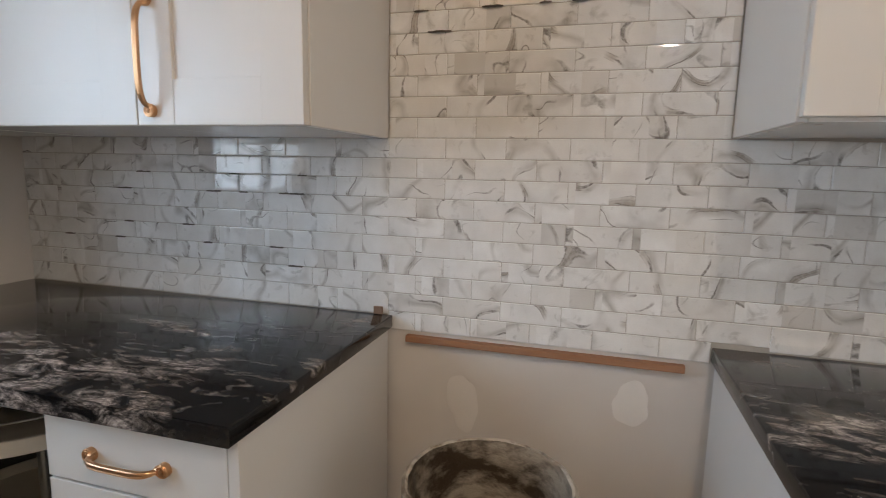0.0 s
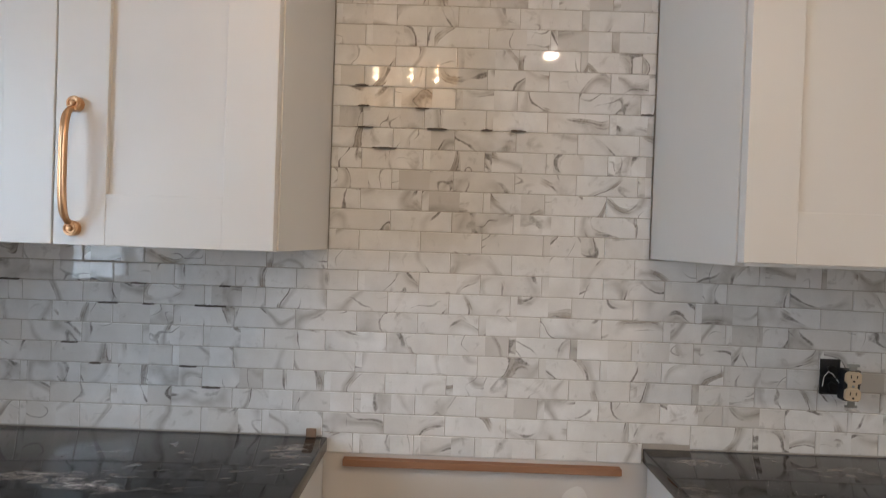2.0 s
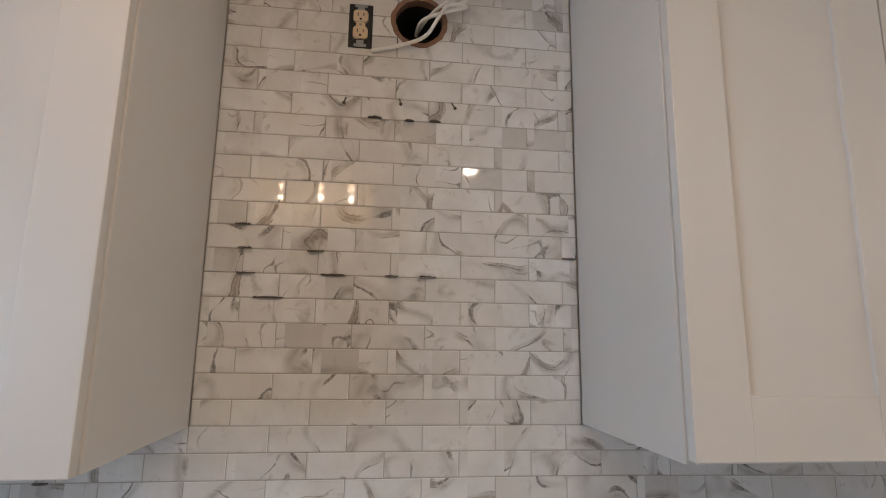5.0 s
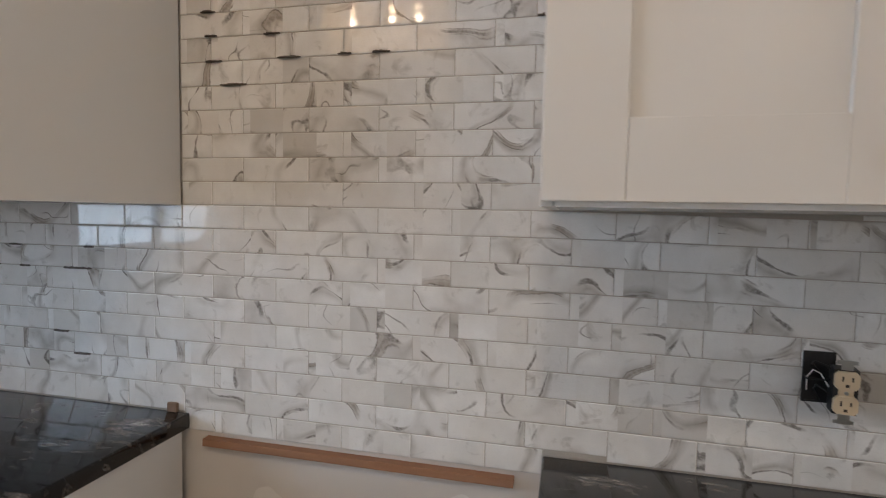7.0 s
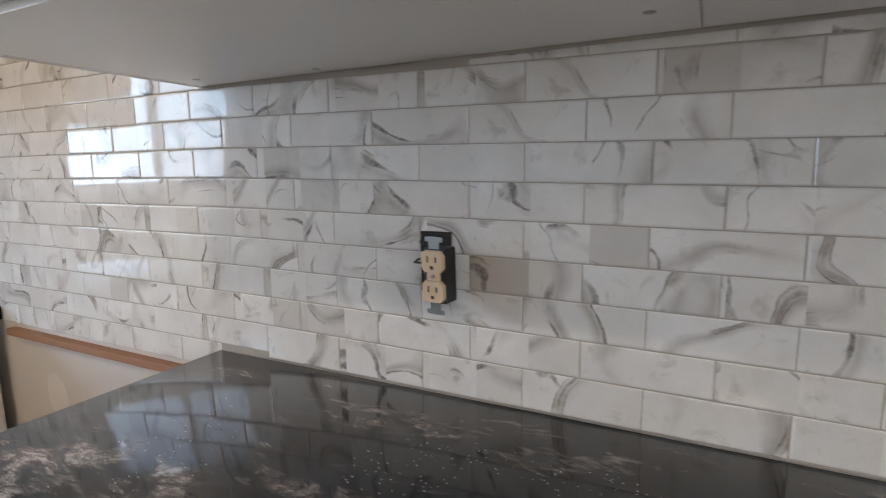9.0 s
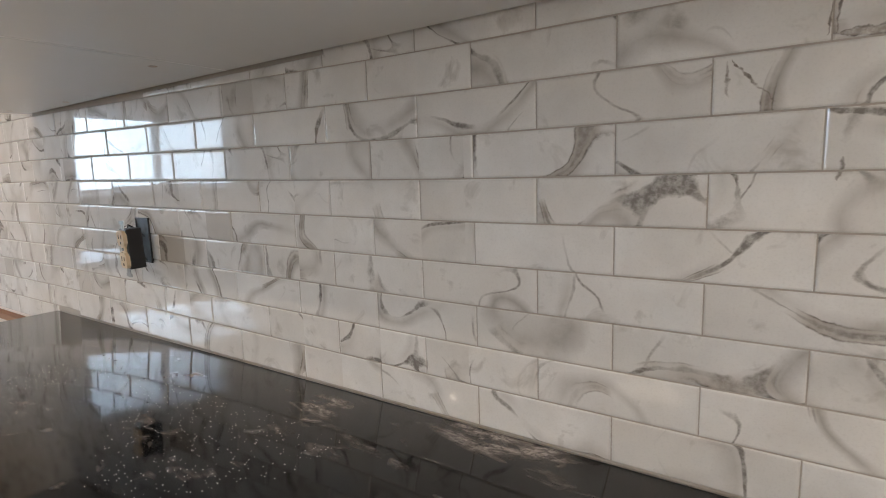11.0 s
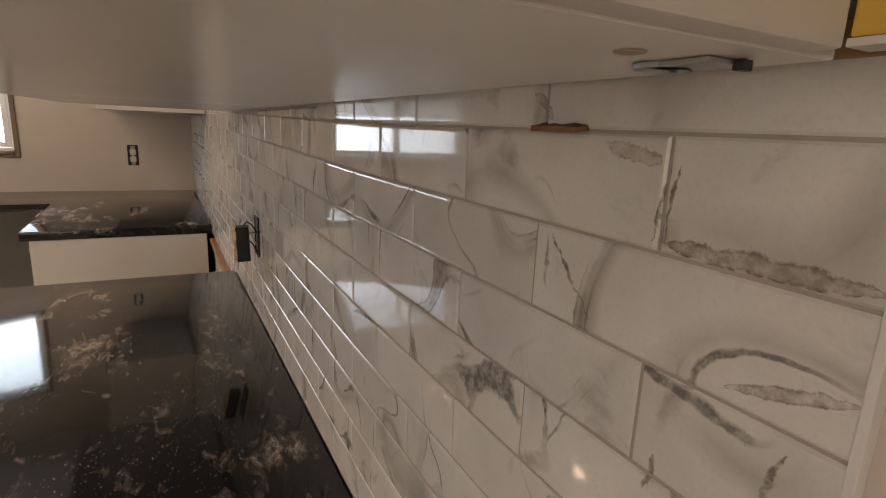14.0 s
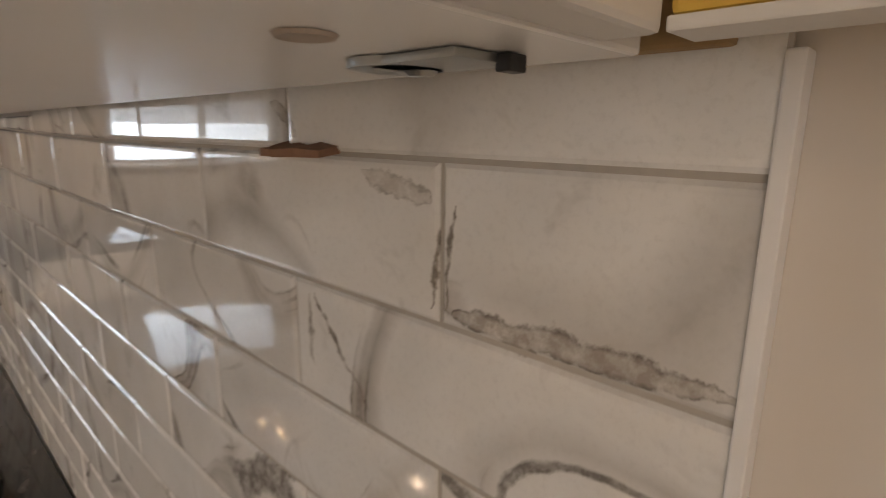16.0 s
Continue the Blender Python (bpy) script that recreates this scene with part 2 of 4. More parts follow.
def granite():
    n = Nodes("black_granite")
    p = n.vmath("MULTIPLY", n.place(), (0.8, 1.9, 1.6))
    warp = n.noise(p, 2.3, 3.0, 0.5, 1.2)
    patch = n.noise(n.vmath("ADD", p, (3.1, 7.7, 0.4)), 2.7, 4.0, 0.58, 1.6)
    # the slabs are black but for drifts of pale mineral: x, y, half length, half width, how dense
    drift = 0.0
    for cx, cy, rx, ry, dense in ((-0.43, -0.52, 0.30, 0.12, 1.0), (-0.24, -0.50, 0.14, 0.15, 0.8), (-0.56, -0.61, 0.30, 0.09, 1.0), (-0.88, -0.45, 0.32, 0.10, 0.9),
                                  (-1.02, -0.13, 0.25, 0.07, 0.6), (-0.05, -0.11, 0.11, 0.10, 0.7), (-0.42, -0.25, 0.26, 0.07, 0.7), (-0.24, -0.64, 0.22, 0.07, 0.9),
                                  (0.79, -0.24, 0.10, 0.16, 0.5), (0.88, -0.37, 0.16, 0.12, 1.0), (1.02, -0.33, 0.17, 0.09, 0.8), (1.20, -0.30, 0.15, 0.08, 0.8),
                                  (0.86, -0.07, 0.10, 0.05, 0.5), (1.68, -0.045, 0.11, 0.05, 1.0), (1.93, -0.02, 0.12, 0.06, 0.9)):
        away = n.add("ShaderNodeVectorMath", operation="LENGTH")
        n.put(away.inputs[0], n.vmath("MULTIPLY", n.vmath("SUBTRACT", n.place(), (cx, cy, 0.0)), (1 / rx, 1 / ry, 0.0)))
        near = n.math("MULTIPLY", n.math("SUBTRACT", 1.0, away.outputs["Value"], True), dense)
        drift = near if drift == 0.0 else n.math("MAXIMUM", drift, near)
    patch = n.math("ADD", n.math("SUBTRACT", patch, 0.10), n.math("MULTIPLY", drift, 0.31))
    mott = n.noise(p, 17.0, 8.0, 0.74, 0.9)
    fleck = n.noise(p, 95.0, 4.0, 0.7)
    crack = n.noise(n.vmath("ADD", p, (9.0, 1.0, 3.0)), 28.0, 5.0, 0.65, 0.6)
    crack = n.math("DIVIDE", n.math("ABSOLUTE", n.math("SUBTRACT", crack, 0.5)), 0.035, True)
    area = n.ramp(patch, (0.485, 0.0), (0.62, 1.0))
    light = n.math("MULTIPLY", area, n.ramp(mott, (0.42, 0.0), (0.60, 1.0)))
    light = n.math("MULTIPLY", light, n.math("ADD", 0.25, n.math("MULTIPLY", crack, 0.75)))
    streak = n.math("SUBTRACT", 1.0, n.math("DIVIDE", n.math("ABSOLUTE", n.math("SUBTRACT", warp, 0.52)), 0.02), True)
    streak = n.math("MULTIPLY", streak, n.ramp(mott, (0.50, 0.0), (0.62, 0.6)))
    col = n.mix(n.ramp(fleck, (0.5, 0.0), (0.75, 1.0)), (0.005, 0.005, 0.006), (0.024, 0.023, 0.024))
    col = n.mix(streak, col, (0.27, 0.245, 0.235))
    tone = n.math("ADD", n.math("MULTIPLY", fleck, 0.5), n.math("MULTIPLY", mott, 0.5))
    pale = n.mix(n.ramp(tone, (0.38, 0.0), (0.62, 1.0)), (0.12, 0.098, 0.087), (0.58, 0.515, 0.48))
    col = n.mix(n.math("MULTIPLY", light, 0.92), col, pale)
    return n.done(col, n.math("ADD", 0.045, n.math("MULTIPLY", fleck, 0.05)), 0.0, IOR=1.46)


def wood(name, a, b, rough=0.6, stretch=(2.0, 40.0, 40.0)):
    n = Nodes(name)
    p = n.vmath("MULTIPLY", n.place(), stretch)
    g, f = n.noise(p, 1.0, 4.0, 0.6, 0.8), n.noise(p, 6.0, 4.0)
    n.bump(f, 0.3)
    return n.done(n.mix(n.math("ADD", n.math("MULTIPLY", g, 0.75), n.math("MULTIPLY", f, 0.25)), a, b), rough)


def spattered(name, dark, pale, stretch, shift):
    n = Nodes(name)
    p = n.vmath("MULTIPLY", n.place(), stretch)
    a, b, f = n.noise(p, 1.2, 5.0, 0.6, 0.8), n.noise(p, 4.5, 5.0, 0.65), n.noise(p, 18.0, 3.0)
    grime = n.ramp(n.math("ADD", n.math("MULTIPLY", a, 0.65), n.math("MULTIPLY", b, 0.35)), (0.44 + shift, 0.0), (0.57 + shift, 1.0))
    n.bump(n.math("ADD", b, n.math("MULTIPLY", f, 0.4)), 0.7, 0.004)
    return n.done(n.mix(grime, dark, pale), n.math("ADD", 0.32, n.math("MULTIPLY", grime, 0.4)))


def patched_paint(name):
    n = Nodes(name)
    p = n.place()
    a, f = n.noise(p, 2.4, 3.0, 0.5, 0.4), n.noise(p, 160.0, 3.0)
    n.bump(n.math("ADD", n.noise(p, 14.0, 3.0), n.math("MULTIPLY", f, 0.3)), 0.15, 0.002)
    return n.done(n.mix(n.ramp(a, (0.4, 0.0), (0.65, 1.0)), (0.64, 0.59, 0.545), (0.70, 0.66, 0.62)), 0.62)


def glowing(name, color, strength):
    n = Nodes(name)
    return n.done(color, 0.4, 0.0, Emission_Color=(*color, 1), Emission_Strength=strength)


M_TILE = marble("marble_tile")
M_TILE_TAUPE = marble("marble_tile_taupe", 1.325)
# the bold veins of the last pieces before the trim
M_TILE_END = marble("marble_tile_bold_veins", None, (
    (2.2245, 1.334, 2.2205, 1.303, 0.0011, 0.9), (2.2290, 1.334, 2.2255, 1.303, 0.0011, 0.9), (2.229, 1.3030, 2.302, 1.3040, 0.0048, 0.95),
    (2.190, 1.342, 2.220, 1.335, 0.0040, 0.55), (2.158, 1.294, 2.190, 1.258, 0.0013, 0.9), (2.155, 1.293, 2.156, 1.264, 0.0018, 0.7),
    (2.135, 1.364, 2.151, 1.353, 0.0030, 0.6), (2.262, 1.258, 2.302, 1.270, 0.0030, 0.85), (2.285, 1.243, 2.278, 1.212, 0.0020, 0.8), (2.236, 1.214, 2.233, 1.196, 0.0022, 0.7)))
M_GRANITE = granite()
M_GROUT = plain("grout", (0.42, 0.39, 0.355), 0.8, 0, 0.25, 60, 0.5)
M_WHITE = plain("white_lacquer", (0.63, 0.612, 0.588), 0.34, 0, 0.012, 20, 0.02)
M_WHITE_INNER = plain("white_melamine", (0.68, 0.672, 0.655), 0.42, 0, 0.02, 20, 0.02)
M_UNDER = plain("grey_white_underside", (0.84, 0.84, 0.835), 0.18, 0, 0.03, 12, 0.03)
M_BRASS = plain("antique_brass", (0.60, 0.345, 0.185), 0.30, 1.0, 0.18, 60, 0.08)
M_WALL = patched_paint("beige_primed_plaster")
M_COMPOUND = plain("joint_compound", (0.73, 0.69, 0.65), 0.75, 0, 0.05, 30, 0.25)
M_CEIL = plain("ceiling_white", (0.78, 0.77, 0.75), 0.8, 0, 0.03, 14, 0.1)
# the floor stays out of view; pale so that it bounces light up
M_FLOOR = wood("pale_bounce_floor", (0.58, 0.53, 0.46), (0.74, 0.69, 0.62), 0.5, (3.0, 30.0, 30.0))
M_STRIP = wood("raw_wood_strip", (0.24, 0.115, 0.062), (0.42, 0.22, 0.125))
M_BROWN = plain("brown_cardboard", (0.26, 0.145, 0.095), 0.85, 0, 0.2, 80, 0.3)
M_FILLER = wood("raw_tan_board", (0.24, 0.155, 0.075), (0.44, 0.30, 0.15), 0.75)
M_SHIM = wood("weathered_shim_wood", (0.16, 0.10, 0.065), (0.30, 0.20, 0.14), 0.8)
M_TAN = plain("tan_plastic", (0.36, 0.30, 0.25), 0.6, 0, 0.1, 60, 0.1)
M_DARK_CARD = plain("dark_grey_card", (0.105, 0.088, 0.075), 0.8, 0, 0.25, 80, 0.3)
M_BLACK = plain("black_plastic", (0.016, 0.016, 0.017), 0.45, 0, 0.2, 60, 0.2)
M_HOLE = plain("pipe_black", (0.008, 0.008, 0.008), 0.9, 0, 0.2, 40, 0.2)
M_ALMOND = plain("almond_plastic", (0.70, 0.55, 0.37), 0.35, 0, 0.04, 50, 0.03)
M_SLOT = plain("slot_dark", (0.05, 0.035, 0.025), 0.6, 0, 0.1, 50, 0.03)
M_STEEL = plain("zinc_plated_steel", (0.40, 0.42, 0.42), 0.40, 1.0, 0.12, 90, 0.15)
M_CABLE = plain("white_cable_sheath", (0.80, 0.79, 0.76), 0.45, 0, 0.03, 60, 0.05)
M_TRIM = plain("white_pvc_trim", (0.80, 0.80, 0.81), 0.28, 0, 0.015, 30, 0.02)
M_BUCKET = spattered("mortar_spattered_plastic", (0.13, 0.10, 0.072), (0.52, 0.48, 0.42), (7.0, 7.0, 14.0), -0.02)
M_LINING = spattered("wet_mortar_lining", (0.055, 0.038, 0.024), (0.40, 0.35, 0.285), (5.0, 5.0, 9.0), 0.0)
M_YELLOW = wood("yellow_raw_board", (0.62, 0.38, 0.06), (0.80, 0.55, 0.13), 0.7, (20.0, 20.0, 6.0))
M_CASING = wood("weathered_brown_casing", (0.16, 0.10, 0.07), (0.30, 0.21, 0.15), 0.5, (30.0, 30.0, 4.0))
M_VINYL = plain("white_window_vinyl", (0.78, 0.79, 0.80), 0.35, 0, 0.02, 30, 0.03)
M_GREY_IN = plain("grey_cabinet_interior", (0.20, 0.19, 0.175), 0.6, 0, 0.1, 20, 0.1)
M_TRAY = plain("ivory_plastic_tray", (0.70, 0.66, 0.58), 0.42, 0, 0.05, 30, 0.05)
M_BULB = glowing("warm_bulb", (1.0, 0.80, 0.55), 40.0)
M_FILL_BOWL = glowing("fill_lamp_bowl", (1.0, 0.85, 0.66), 6.0)
M_DISK = glowing("downlight_disk", (1.0, 0.88, 0.72), 25.0)


def glass():
    n = Nodes("window_glass")
    n.done((1.0, 1.0, 1.0), 0.0, 0.0, IOR=1.45)
    n.shader.inputs["Transmission Weight"].default_value = 1.0
    return n.mat


M_GLASS = glass()


# see-through grey-blue, to make half the window's brightness lower
def dimming_sheet_mat():
    n = Nodes("insect_screen")
    n.done((0.22, 0.27, 0.32), 0.7)
    clear = n.add("ShaderNodeBsdfTransparent")
    mixer = n.add("ShaderNodeMixShader")
    mixer.inputs[0].default_value = 0.10
    n.tree.links.new(clear.outputs[0], mixer.inputs[1])
    n.tree.links.new(n.shader.outputs[0], mixer.inputs[2])
    n.tree.links.new(mixer.outputs[0], n.out.inputs["Surface"])
    return n.mat


M_DIMMING = dimming_sheet_mat()


def frosted_shade():
    """Warm glass lit from within by its bulbs; lets most of their light through."""
    n = Nodes("frosted_amber_glass")
    streaks = n.noise(n.vmath("MULTIPLY", n.place(), (60.0, 60.0, 4.0)), 1.0, 3.0)
    n.done((0.8, 0.6, 0.35), 0.3, 0.0, Emission_Color=(1.0, 0.68, 0.38, 1.0), Emission_Strength=n.math("ADD", 1.2, n.math("MULTIPLY", streaks, 3.0)))
    clear = n.add("ShaderNodeBsdfTransparent")
    mixer = n.add("ShaderNodeMixShader")
    mixer.inputs[0].default_value = 0.26
    n.tree.links.new(clear.outputs[0], mixer.inputs[1])
    n.tree.links.new(n.shader.outputs[0], mixer.inputs[2])
    n.tree.links.new(mixer.outputs[0], n.out.inputs["Surface"])
    return n.mat


M_SHADE = frosted_shade()


# ---- mesh helpers ----
def box(bm, x0, x1, y0, y1, z0, z1, bevel=0.0):
    r = bmesh.ops.create_cube(bm, size=1.0, matrix=Matrix.Translation(((x0 + x1) / 2, (y0 + y1) / 2, (z0 + z1) / 2)) @ Matrix.Diagonal((abs(x1 - x0), abs(y1 - y0), abs(z1 - z0), 1)))
    if bevel:
        edges = list({e for v in r["verts"] for e in v.link_edges})
        bmesh.ops.bevel(bm, geom=edges, offset=bevel, segments=2, affect="EDGES", profile=0.6)


def tube(bm, points, radius, sides=12, caps=True):
    """A round bar along points; radius is one number or one a point."""
    rings, pts = [], [Vector(p) for p in points]
    up = Vector((0.13, 0.31, 0.94))
    for i, p in enumerate(pts):
        d = (pts[min(i + 1, len(pts) - 1)] - pts[max(i - 1, 0)]).normalized()
        a = d.cross(up).normalized()
        b = d.cross(a)
        r = radius[i] if isinstance(radius, (list, tuple)) else radius
        rings.append([bm.verts.new(p + r * (math.cos(k * 2 * math.pi / sides) * a + math.sin(k * 2 * math.pi / sides) * b)) for k in range(sides)])
    for r0, r1 in zip(rings, rings[1:]):
        for k in range(sides):
            bm.faces.new((r0[k], r0[(k + 1) % sides], r1[(k + 1) % sides], r1[k]))
    if caps:
        bm.faces.new(rings[0][::-1])
        bm.faces.new(rings[-1])


def lathe(bm, profile, centre, sides=48, wobble=0.0):
    """Turns a profile of (radius, height) round the vertical through centre."""
    rings = []
    for r, z in profile:
        rings.append([bm.verts.new((centre[0] + (r + wobble * noise.noise(Vector((k * 0.5, z * 9, 1)))) * math.cos(k * 2 * math.pi / sides), centre[1] + (r + wobble * noise.noise(Vector((k * 0.5, z * 9, 1)))) * math.sin(k * 2 * math.pi / sides), centre[2] + z)) for k in range(sides)])
    for r0, r1 in zip(rings, rings[1:]):
        for k in range(sides):
            bm.faces.new((r0[k], r0[(k + 1) % sides], r1[(k + 1) % sides], r1[k]))


def mesh_of(name, bm, material, smooth=False):
    bmesh.ops.recalc_face_normals(bm, faces=bm.faces[:])
    me = bpy.data.meshes.new(name)
    bm.to_mesh(me)
    bm.free()
    me.materials.append(material)
    if smooth:
        for f in me.polygons:
            f.use_smooth = True
        me.set_sharp_from_angle(angle=radians(40))
    return me


def part(name, bm, material, parent, label="", smooth=False):
    ob = new(name, mesh_of(name, bm, material, smooth))
    if parent is not None:
        ob.parent = parent
    if label:
        ob["label"] = label
    return ob


def part_box(name, material, parent, x0, x1, y0, y1, z0, z1, bevel=0.0, label=""):
    bm = bmesh.new()
    box(bm, x0, x1, y0, y1, z0, z1, bevel)
    return part(name, bm, material, parent, label)


def thing(name, label, category, group="", kind=""):
    return tagged(new(name), label, category, group, kind)


def structure(name, material, boxes, label, category, bevel=0.0):
    bm = bmesh.new()
    for b in boxes:
        box(bm, *b, bevel)
    return tagged(part(name, bm, material, None), label, category, "", "structure")


# ---- the room ----
T = 0.15
structure("floor", M_FLOOR, [(LEFT - T, RIGHT + T, FRONT - T, T, -0.1, 0.0)], "unseen wooden floor, pale to bounce light up to the cabinets", "floor")
structure("ceiling", M_CEIL, [(LEFT - T, RIGHT + T, FRONT - T, T, CEIL, CEIL + 0.12)], "matt white plaster ceiling over the kitchen", "ceiling")
DUCT_X, DUCT_Z, DUCT_R = 0.404, 2.238, 0.056
WB = 0.006
structure("wall_back", M_WALL, [
    (LEFT - T, DUCT_X - DUCT_R, WB, T, 0, CEIL), (DUCT_X + DUCT_R, RIGHT + T, WB, T, 0, CEIL),
    (DUCT_X - DUCT_R, DUCT_X + DUCT_R, WB, T, 0, DUCT_Z - DUCT_R), (DUCT_X - DUCT_R, DUCT_X + DUCT_R, WB, T, DUCT_Z + DUCT_R, CEIL)],
    "beige primed plaster wall with a round duct hole", "wall")
structure("wall_left", M_WALL, [
    (LEFT - T, LEFT, FRONT, WB, 0, WIN_Z0), (LEFT - T, LEFT, FRONT, WB, WIN_Z1, CEIL),
    (LEFT - T, LEFT, FRONT, WIN_Y0, WIN_Z0, WIN_Z1), (LEFT - T, LEFT, WIN_Y1, WB, WIN_Z0, WIN_Z1)],
    "beige plaster wall with a window over the counter", "wall")
# the opening is added only to let the side fill in
structure("wall_right", M_WALL, [
    (RIGHT, RIGHT + T, FRONT, WB, 0, SIDE_Z0), (RIGHT, RIGHT + T, FRONT, WB, SIDE_Z1, CEIL),
    (RIGHT, RIGHT + T, FRONT, SIDE_Y0, SIDE_Z0, SIDE_Z1), (RIGHT, RIGHT + T, SIDE_Y1, WB, SIDE_Z0, SIDE_Z1)],
    "unseen plaster wall with an opening for the added fill light", "wall")
structure("wall_front", M_WALL, [(LEFT - T, RIGHT + T, FRONT - T, FRONT, 0, CEIL)], "plain beige plaster wall closing the kitchen", "wall")

# window over the side counter
window = thing("window_1", "white vinyl sliding window with weathered brown casing", "window", kind="structure")
bm = bmesh.new()
for y0, y1, z0, z1 in ((WIN_Y0, WIN_Y0 + 0.022, WIN_Z0, WIN_Z1), (WIN_Y1 - 0.022, WIN_Y1, WIN_Z0, WIN_Z1), (WIN_Y0 + 0.022, WIN_Y1 - 0.022, WIN_Z0, WIN_Z0 + 0.026), (WIN_Y0 + 0.022, WIN_Y1 - 0.022, WIN_Z1 - 0.022, WIN_Z1)):
    box(bm, LEFT - 0.12, LEFT - 0.05, y0, y1, z0, z1, 0.004)
part("window_frame", bm, M_VINYL, window)
mid = (WIN_Y0 + WIN_Y1) / 2
for k, (y0, y1, x) in enumerate(((WIN_Y0 + 0.024, mid + 0.02, LEFT - 0.10), (mid - 0.02, WIN_Y1 - 0.024, LEFT - 0.075))):
    bm = bmesh.new()
    z0, z1, w = WIN_Z0 + 0.028, WIN_Z1 - 0.024, 0.028
    for b in ((y0, y0 + w, z0, z1), (y1 - w, y1, z0, z1), (y0 + w, y1 - w, z0, z0 + w), (y0 + w, y1 - w, z1 - w, z1)):
        box(bm, x - 0.011, x + 0.011, *b, 0.003)
    sash = part("sash", bm, M_VINYL, window)
    pane = part_box("pane", M_GLASS, sash, x - 0.002, x + 0.002, y0 + w - 0.004, y1 - w + 0.004, z0 + w - 0.004, z1 - w + 0.004)
    pane.visible_shadow = False
# added sheet: dims and blues this half of the window in reflections
part_box("insect_screen", M_DIMMING, window, LEFT - 0.116, LEFT - 0.115, WIN_Y0 + 0.025, mid - 0.02, WIN_Z0 + 0.03, WIN_Z1 - 0.025, 0.0, "added grey sheet dimming one half of the window").visible_shadow = False
bm = bmesh.new()
c = 0.022
for y0, y1, z0, z1 in ((WIN_Y0 - c, WIN_Y0, WIN_Z0 - c, WIN_Z1 + c), (WIN_Y1, WIN_Y1 + c, WIN_Z0 - c, WIN_Z1 + c), (WIN_Y0, WIN_Y1, WIN_Z1, WIN_Z1 + c), (WIN_Y0, WIN_Y1, WIN_Z0 - c, WIN_Z0 - 0.003)):
    box(bm, LEFT + 0.0005, LEFT + 0.016, y0, y1, z0, z1, 0.003)
part("casing", bm, M_CASING, window, "weathered brown wooden casing")
part_box("window_sill", M_CASING, window, LEFT - 0.05, LEFT + 0.03, WIN_Y0 + 0.002, WIN_Y1 - 0.002, WIN_Z0 - 0.0025, WIN_Z0 + 0.014, 0.004)

# out of view: a frame and panes made up for the side fill
window = thing("fill_window", "unseen white window added around the side fill light", "window", kind="structure")
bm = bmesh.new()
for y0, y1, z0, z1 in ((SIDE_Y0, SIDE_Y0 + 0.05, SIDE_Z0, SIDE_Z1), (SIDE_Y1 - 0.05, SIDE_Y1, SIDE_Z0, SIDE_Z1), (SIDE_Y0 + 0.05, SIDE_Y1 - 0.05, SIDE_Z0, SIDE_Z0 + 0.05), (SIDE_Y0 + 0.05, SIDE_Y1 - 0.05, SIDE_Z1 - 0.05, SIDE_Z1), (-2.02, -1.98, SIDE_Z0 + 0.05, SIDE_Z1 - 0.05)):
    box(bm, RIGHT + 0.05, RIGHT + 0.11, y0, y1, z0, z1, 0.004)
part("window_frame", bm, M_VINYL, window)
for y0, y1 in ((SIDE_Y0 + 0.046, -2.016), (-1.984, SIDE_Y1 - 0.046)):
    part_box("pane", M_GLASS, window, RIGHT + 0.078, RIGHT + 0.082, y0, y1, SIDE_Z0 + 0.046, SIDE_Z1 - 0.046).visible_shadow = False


# ---- cabinets ----
def bow_handle(parent, centre, length, upright, face_y, out=0.030):
    """A curved pull with a round rosette at each end; the door's face looks along -y."""
    bm = bmesh.new()

    def at(along, lift, side=0.0):
        return (centre[0] + side, face_y - lift, centre[1] + along) if upright else (centre[0] + along, face_y - lift, centre[1] + side)

    half, pts, rad, beads = length / 2, [], [], ([], [])
    n = 30
    for i in range(n + 1):
        a = math.pi * i / n
        c, q = math.cos(a), math.sin(a)
        along = -(half - 0.009) * math.copysign(abs(c) ** 0.55, c)
        lift = 0.007 + (out - 0.007) * max(q, 0.0) ** 0.72
        pts.append(at(along, lift))
        rad.append(0.0047 + 0.0009 * q)
        if 5 <= i <= n - 5:
            for k, side in enumerate((-0.0034, 0.0034)):
                beads[k].append(at(along, lift + 0.0030, side))
    tube(bm, pts, rad, 14)
    # two raised beads run along the bar
    for b in beads:
        tube(bm, b, [0.0024 - 0.0010 * abs(2 * k / (len(b) - 1) - 1) ** 4 for k in range(len(b))], 8)
    # round rosettes with a raised ring and a boss
    for s in (-1, 1):
        tube(bm, [at(s * half, h) for h in (0.0002, 0.0095, 0.0110)], [0.0120, 0.0124, 0.0112], 26)
        tube(bm, [at(s * half, h) for h in (0.0105, 0.0130, 0.0142)], [0.0052, 0.0046, 0.0022], 16)
        ring = [at(s * half + 0.0086 * math.cos(k * math.pi / 12), 0.0112, 0.0086 * math.sin(k * math.pi / 12)) for k in range(25)]
        tube(bm, ring, 0.0015, 6, False)
        tube(bm, [at(s * (half - 0.012), 0.0085), at(s * (half - 0.006), 0.0080)], [0.0072, 0.0078], 14)
    return part("handle", bm, M_BRASS, parent, "curved antique brass handle", True)


